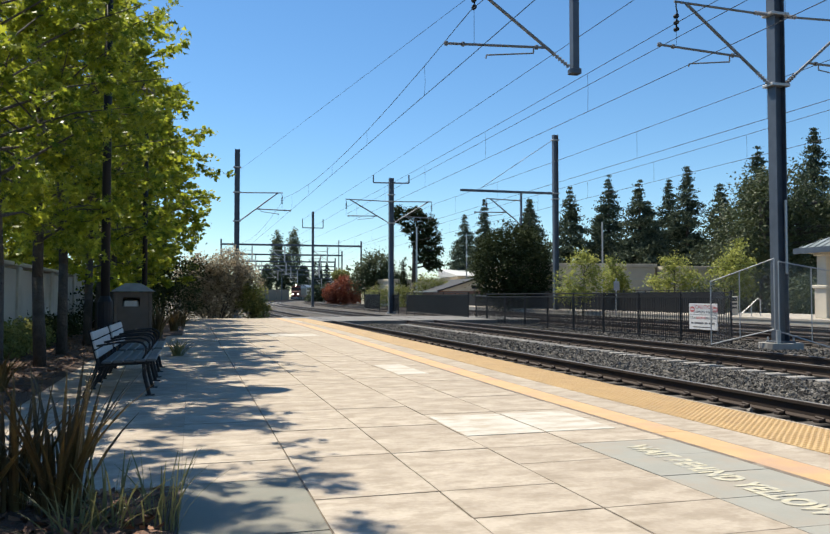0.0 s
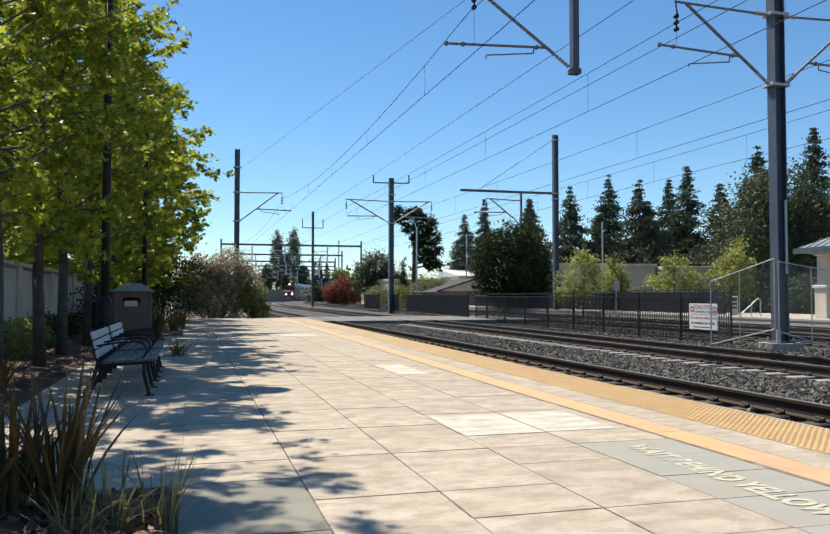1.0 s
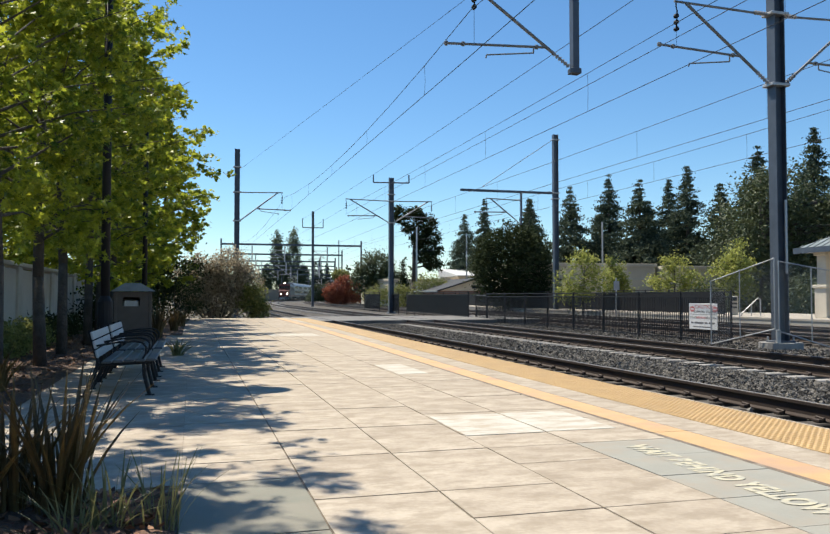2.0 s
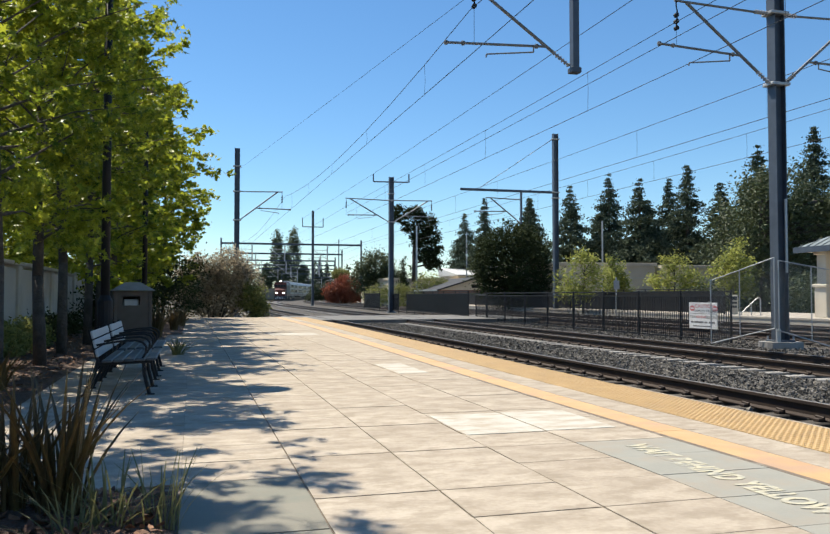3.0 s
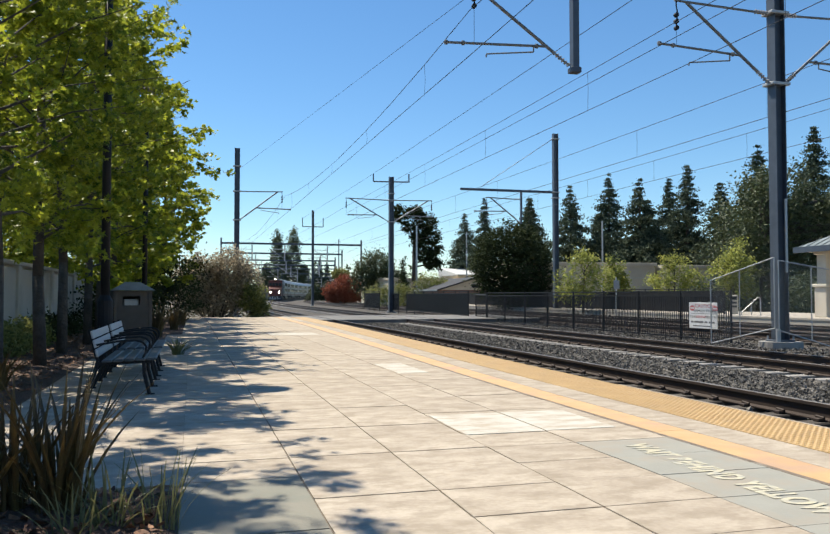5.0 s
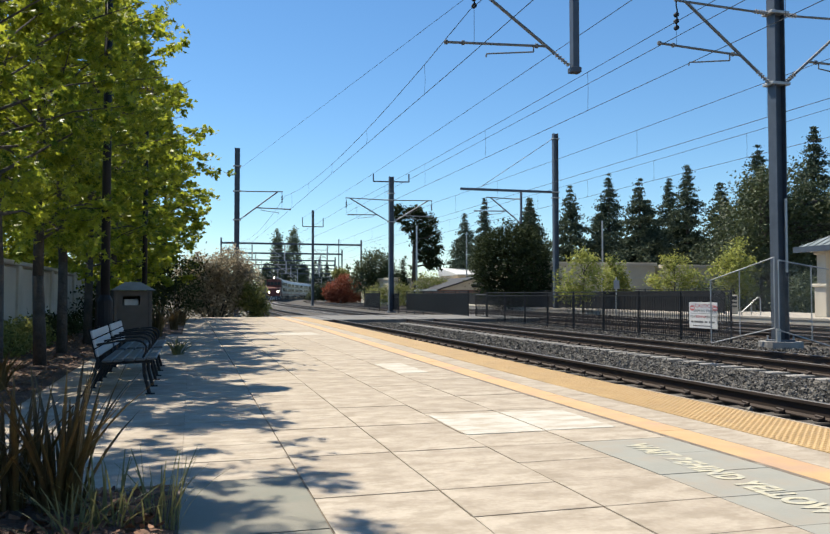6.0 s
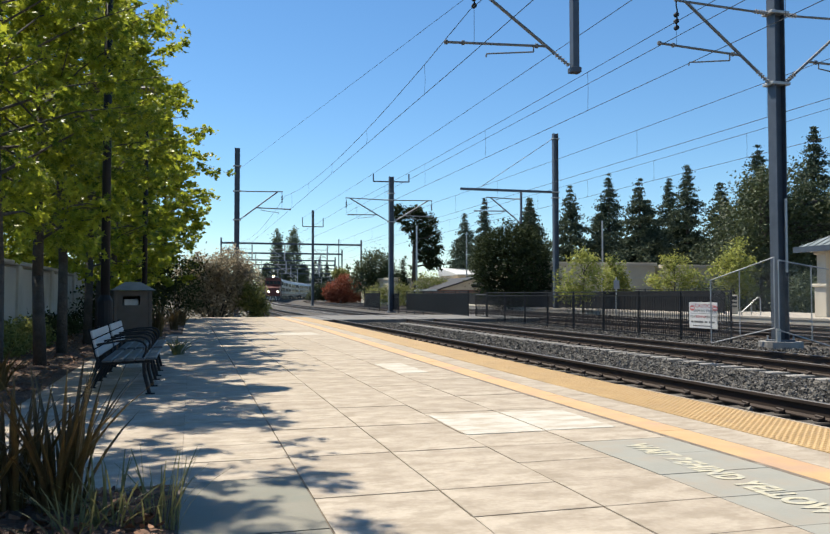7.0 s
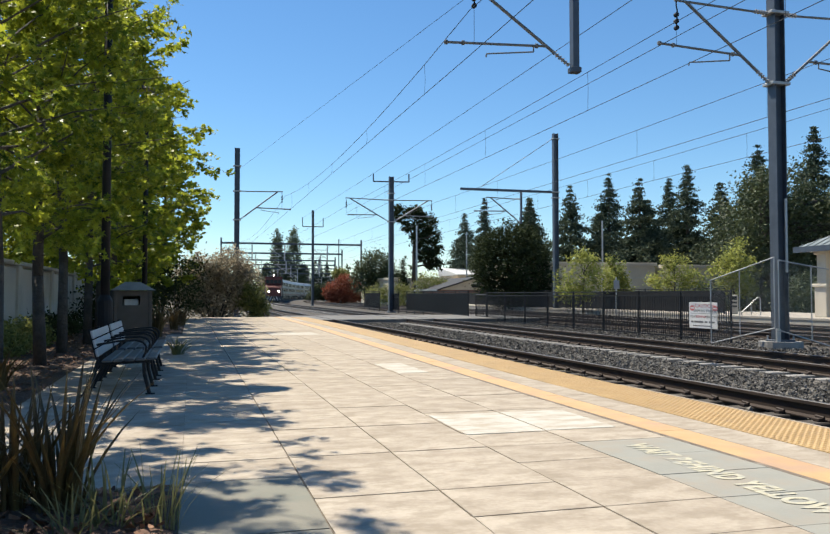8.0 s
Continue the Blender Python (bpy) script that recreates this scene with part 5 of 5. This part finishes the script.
def hall(name, x, y, rz, w, d, h, wall, label, bands=(), windows=()):
    th = thing(name, pose(x, y, -0.6, 0, 0, rz), label, "building", "low buildings behind the station")
    part("wall", boxed(0, w, 0, d, 0, h), wall, th)
    part("parapet", boxed(-0.12, w + 0.12, -0.12, d + 0.12, h, h + 0.3, 0.02), wall, th)
    for z in bands:
        part("band", boxed(-0.06, w + 0.06, -0.06, 0, z, z + 0.16), CREAM, th)
    for a, b, z0, z1 in windows:
        win = part("window", boxed(a, b, -0.05, 0, z0, z1), PANE, th)
        part("frame", chain(bmesh.new(), [(a, -0.06, z0), (b, -0.06, z0), (b, -0.06, z1), (a, -0.06, z1), (a, -0.06, z0)], 0.05, 4), CREAM, win)
    return th


hall("building", 26.8, 62.0, -3, 12.2, 10, 4.1, TAN, "long low tan stucco building behind young trees", (3.0, 1.6), ((2, 4, 0.6, 1.5), (6, 8, 0.6, 1.5)))
hall("building", 39.2, 60.5, -3, 9.0, 12, 3.9, TAN, "tan stucco wing of the low building", (2.6,), ((1.2, 2.8, 0.6, 1.6), (4.5, 6.2, 0.6, 1.6)))
hall("building", 25.6, 104.0, 4, 17.0, 14, 3.6, TAN, "low flat tan building beyond the crossing", (2.9,))

white_hall = hall("building", 39.4, 116.0, 0, 9.0, 9, 4.3, TAN, "building with a white sloping roof behind a dark tree")
raw("roof", [(-0.3, -0.4, 4.75), (9.3, -0.4, 4.75), (9.3, 9.4, 6.0), (-0.3, 9.4, 6.0), (-0.3, -0.4, 4.62), (9.3, -0.4, 4.62), (9.3, 9.4, 4.62), (-0.3, 9.4, 4.62)], [(0, 1, 2, 3), (4, 5, 1, 0), (5, 6, 2, 1), (6, 7, 3, 2), (7, 4, 0, 3)], WHITE_ROOF, white_hall, "white sloping roof")


def house():
    th = thing("house", pose(25.1, 82.0, -0.5), "small gabled house with grey roof beyond the fence", "house")
    part("wall", boxed(0.5, 6.4, 0, 8, -0.15, 2.1), BRICKRED, th)
    v = [(0.7, -0.1, 2.05), (6.5, -0.1, 2.05), (4.6, -0.1, 3.25), (0.7, 8, 2.05), (6.5, 8, 2.1), (4.6, 8, 3.25)]
    raw("gable", v, [(0, 1, 2), (5, 4, 3), (0, 2, 5, 3), (1, 4, 5, 2), (0, 3, 4, 1)], CREAM, th)
    slope = bmesh.new()
    for a, b in (((0.2, 2.1), (4.62, 3.45)), ((6.95, 2.02), (4.58, 3.45))):
        q = [slope.verts.new(c) for c in ((a[0], -0.5, a[1]), (b[0], -0.5, b[1]), (b[0], 8.4, b[1]), (a[0], 8.4, a[1]), (a[0], -0.5, a[1] - 0.16), (b[0], -0.5, b[1] - 0.16), (b[0], 8.4, b[1] - 0.16), (a[0], 8.4, a[1] - 0.16))]
        for i in ((0, 1, 2, 3), (7, 6, 5, 4), (0, 4, 5, 1), (2, 6, 7, 3), (0, 3, 7, 4), (1, 5, 6, 2)):
            slope.faces.new([q[j] for j in i])
    part("roof", slope, SHINGLE, th, "grey shingle roof")
    win = part("window", boxed(4.2, 5.2, -0.14, 0, 2.25, 2.7), PANE, th)
    part("frame", chain(bmesh.new(), [(4.2, -0.15, 2.25), (5.2, -0.15, 2.25), (5.2, -0.15, 2.7), (4.2, -0.15, 2.7), (4.2, -0.15, 2.25)], 0.04, 4), CREAM, win)
    part("gutter", boxed(0.06, 0.2, -0.5, 8.4, 1.94, 2.1), GALV, th)


house()


def far_sign(x, y):
    th = thing("sign_post", pose(x, y, -0.6), "small grey sign on a post behind the fence", "sign")
    part("post", rod(bmesh.new(), (0, 0, 0), (0, 0, 2.7), 0.04), GALV, th)
    part("plate", boxed(-0.2, 0.2, -0.06, -0.03, 1.95, 2.5, 0.01), INSUL, th)
    for k in range(3):
        part("bar", boxed(-0.14, 0.14, -0.07, -0.06, 2.0 + 0.16 * k, 2.07 + 0.16 * k), INSUL, th)


far_sign(25.2, 44.0)


def grey_wall():
    """The concrete retaining wall outside the curve."""
    th = thing("retaining_wall", pose(0, 0, 0), "long grey concrete wall outside the track's curve", "wall", kind="structure")
    for k in range(12):
        x = -20 + 4.6 * k
        part("panel", boxed(x, x + 4.5, 300, 300.4, -0.6, 3.4, 0.03), CONCRETE_GREY, th)


grey_wall()

# ---- train ----
STEELCAR = material("stainless_car_side", (0.17, 0.175, 0.185), (0.27, 0.275, 0.285), 2, 0.42, 0.55, bump=0.05, per_object=0.1)
LOCO_RED = material("loco_red", (0.075, 0.012, 0.010), (0.13, 0.024, 0.019), 3, 0.45)
LOCO_GREY = material("loco_dark", (0.03, 0.032, 0.036), (0.07, 0.07, 0.075), 3, 0.5)
HEADLIGHT = glow("headlight", (1.0, 0.86, 0.62), 20.0)
HEADLIGHT_TOP = glow("headlight_top", (1.0, 0.74, 0.45), 14.0)


def wheelset(th, y):
    bm = bmesh.new()
    for x in (-0.72, 0.72):
        rod(bm, (x - 0.07, y, 0.46), (x + 0.07, y, 0.46), 0.46, None, 20)
    rod(bm, (-0.72, y, 0.46), (0.72, y, 0.46), 0.08)
    part("wheelset", bm, LOCO_GREY, th)


def truck(th, y):
    for x in (-1.0, 1.0):
        part("truck_frame", boxed(x - 0.09, x + 0.09, y - 1.7, y + 1.7, 0.35, 0.75, 0.04), LOCO_GREY, th)
    wheelset(th, y - 1.15), wheelset(th, y + 1.15)


def locomotive():
    """Its nose looks down its own -y; its origin lies on the rails under its middle."""
    th = thing("locomotive", pose(0, 0, -0.195), "diesel locomotive with lit headlights, red nose and grey body", "locomotive", "train")
    hood = bmesh.new()
    section = [(-1.52, 0.95), (-1.52, 3.7), (-1.15, 4.25), (-0.5, 4.5), (0.5, 4.5), (1.15, 4.25), (1.52, 3.7), (1.52, 0.95)]
    rings = []
    for y, k in ((-6.3, 1.0), (8.4, 1.0)):
        rings.append([hood.verts.new((x, y, z)) for x, z in section])
    for i in range(len(section)):
        j = (i + 1) % len(section)
        hood.faces.new((rings[0][i], rings[0][j], rings[1][j], rings[1][i]))
    hood.faces.new(rings[0]), hood.faces.new(reversed(rings[1]))
    part("body", hood, LOCO_GREY, th, "dark painted hood")
    nose = bmesh.new()
    v = [nose.verts.new(c) for c in ((-1.45, -6.35, 0.95), (1.45, -6.35, 0.95), (1.3, -8.2, 0.95), (-1.3, -8.2, 0.95), (-1.45, -6.35, 3.0), (1.45, -6.35, 3.0), (1.1, -8.15, 2.45), (-1.1, -8.15, 2.45))]
    for i in ((0, 3, 2, 1), (4, 5, 6, 7), (0, 1, 5, 4), (1, 2, 6, 5), (2, 3, 7, 6), (3, 0, 4, 7)):
        nose.faces.new([v[j] for j in i])
    bmesh.ops.bevel(nose, geom=list(nose.edges), offset=0.08, segments=2, affect="EDGES")
    part("nose", nose, LOCO_RED, th, "red painted nose")
    part("cab_front", boxed(-1.45, 1.45, -6.42, -6.31, 3.0, 4.3, 0.03), LOCO_RED, th, "red cab front")
    for a, b in ((-1.3, -0.72), (-0.62, -0.05), (0.05, 0.62), (0.72, 1.3)):
        part("windscreen", boxed(a, b, -6.46, -6.42, 3.15, 3.75, 0.01), PANE, th)
    for x in (-0.85, 0.85):
        lamp_case = part("headlight", rod(bmesh.new(), (x, -8.30, 1.75), (x, -8.10, 1.75), 0.20, None, 16), LOCO_GREY, th)
        part("lens", rod(bmesh.new(), (x, -8.33, 1.75), (x, -8.30, 1.75), 0.15, None, 16), HEADLIGHT, lamp_case, "glowing warm lens")
    case = part("headlight", boxed(-0.35, 0.35, -6.6, -6.35, 4.3, 4.85, 0.04), LOCO_GREY, th)
    part("lens", rod(bmesh.new(), (0, -6.63, 4.58), (0, -6.60, 4.58), 0.14, None, 16), HEADLIGHT_TOP, case, "glowing warm lens")
    plow = bmesh.new()
    v = [plow.verts.new(c) for c in ((-1.45, -8.1, 0.2), (0, -8.7, 0.2), (1.45, -8.1, 0.2), (-1.45, -8.0, 0.95), (0, -8.35, 0.95), (1.45, -8.0, 0.95), (-1.45, -7.6, 0.2), (1.45, -7.6, 0.2), (-1.45, -7.6, 0.95), (1.45, -7.6, 0.95))]
    for i in ((0, 1, 4, 3), (1, 2, 5, 4), (6, 0, 3, 8), (2, 7, 9, 5), (3, 4, 5, 9, 8), (0, 6, 7, 2, 1), (6, 8, 9, 7)):
        plow.faces.new([v[j] for j in i])
    plough = part("pilot", plow, LOCO_GREY, th)
    for x in (-1.1, -0.66, -0.22, 0.22, 0.66, 1.1):
        s = -0.24 if x < 0 else 0.24
        y = -8.72 + 0.41 * abs(x)
        part("stripe", rod(bmesh.new(), (x, y, 0.25), (x - s, y + 0.2, 0.92), 0.06, None, 4), WHITE, plough, "white safety stripe")
    part("coupler", boxed(-0.18, 0.18, -8.95, -8.3, 0.7, 0.98, 0.05), LOCO_GREY, th)
    for x in (-1.53, 1.53):
        part("red_band", boxed(x - 0.012, x + 0.012, -6.3, 8.3, 1.0, 1.5), LOCO_RED, th)
        for y in (-2.5, -0.5, 1.5, 3.5, 5.5):
            part("grille", boxed(x - 0.02, x + 0.02, y, y + 1.5, 2.6, 3.5, 0.01), LOCO_GREY, th)
    part("fuel_tank", boxed(-1.3, 1.3, -2.2, 2.6, 0.3, 0.95, 0.1), LOCO_GREY, th)
    for y in (0.0, 3.0, 6.0):
        part("roof_fan", rod(bmesh.new(), (0, y, 4.45), (0, y, 4.62), 0.6, None, 18), LOCO_GREY, th)
    truck(th, -4.6), truck(th, 5.2)
    return th


def coach():
    th = thing("passenger_car", pose(0, 0, -0.195), "silver two-storey passenger car with dark windows", "railway car", "train")
    body = bmesh.new()
    section = [(-1.53, 1.0), (-1.53, 4.1), (-1.25, 4.6), (-0.6, 4.85), (0.6, 4.85), (1.25, 4.6), (1.53, 4.1), (1.53, 1.0)]
    rings = [[body.verts.new((x, y, z)) for x, z in section] for y in (-12.7, 12.7)]
    for i in range(len(section)):
        j = (i + 1) % len(section)
        body.faces.new((rings[0][i], rings[0][j], rings[1][j], rings[1][i]))
    body.faces.new(rings[0]), body.faces.new(reversed(rings[1]))
    part("body", body, STEELCAR, th)
    for x in (-1.545, 1.545):
        for z in (1.95, 3.25):
            for k in range(11):
                y = -11.2 + 2.05 * k
                if abs(k - 5) < 1:
                    continue
                part("window", boxed(x - 0.02, x + 0.02, y, y + 1.4, z, z + 0.78, 0.01), PANE, th)
        part("door", boxed(x - 0.015, x + 0.015, -0.95, 0.95, 1.05, 3.1, 0.01), LOCO_GREY, th)
        part("red_band", boxed(x - 0.012, x + 0.012, -12.6, 12.6, 1.15, 1.4), LOCO_RED, th)
    for y in (-9.5, -5.0, 0.0, 5.0, 9.5):
        part("roof_vent", boxed(-0.5, 0.5, y - 0.9, y + 0.9, 4.82, 5.0, 0.04), WHITE_ROOF, th, "pale roof unit")
    part("undergear", boxed(-1.2, 1.2, -5.0, 5.0, 0.45, 1.0, 0.05), LOCO_GREY, th)
    truck(th, -9.0), truck(th, 9.0)
    return th


LOCO = locomotive()
CARS = [coach()]
for _ in range(4):
    CARS.append(copy_thing(CARS[0], Matrix.Identity(4)))


def on_line(s, back):
    """The pose of a car whose middle lies a length back from the nose, the nose being at y = s."""
    y = s + back
    for _ in range(3):
        y = s + back * math.cos(math.atan((y + s - 160) / 1400))
    slope = 2 * max(0.0, y - 80) / 1400
    return pose(11.15 + bend(y), y, -0.195, 0, 0, -math.degrees(math.atan(slope)))


def sway(tree, m, k):
    """The wind's slow rocking of a tree about its foot."""
    rows = []
    for i in range(17):
        t = 0.5 * i
        a = 0.16 * math.sin(2.1 * t + 1.7 * k) + 0.10 * math.sin(4.3 * t + 0.9 * k)
        b = 0.14 * math.sin(1.7 * t + 2.3 * k)
        rows.append((t, Matrix.Translation(m.translation) @ pose(0, 0, 0, a, b, 0) @ m.to_quaternion().to_matrix().to_4x4()))
    walk(tree, rows)


def motions():
    nose = ((0, 245.0), (1, 226.5), (2, 210.0), (3, 195.5), (4, 182.5), (5, 170.5), (6, 159.0), (7, 147.5), (8, 136.0))
    walk(LOCO, [(t, on_line(y, 8.6)) for t, y in nose])
    for i, car in enumerate(CARS):
        walk(car, [(t, on_line(y, 17.4 + 13.2 + 26.2 * i)) for t, y in nose])
    for k, (tree, m) in enumerate(ROW):
        sway(tree, m, k)
motions()
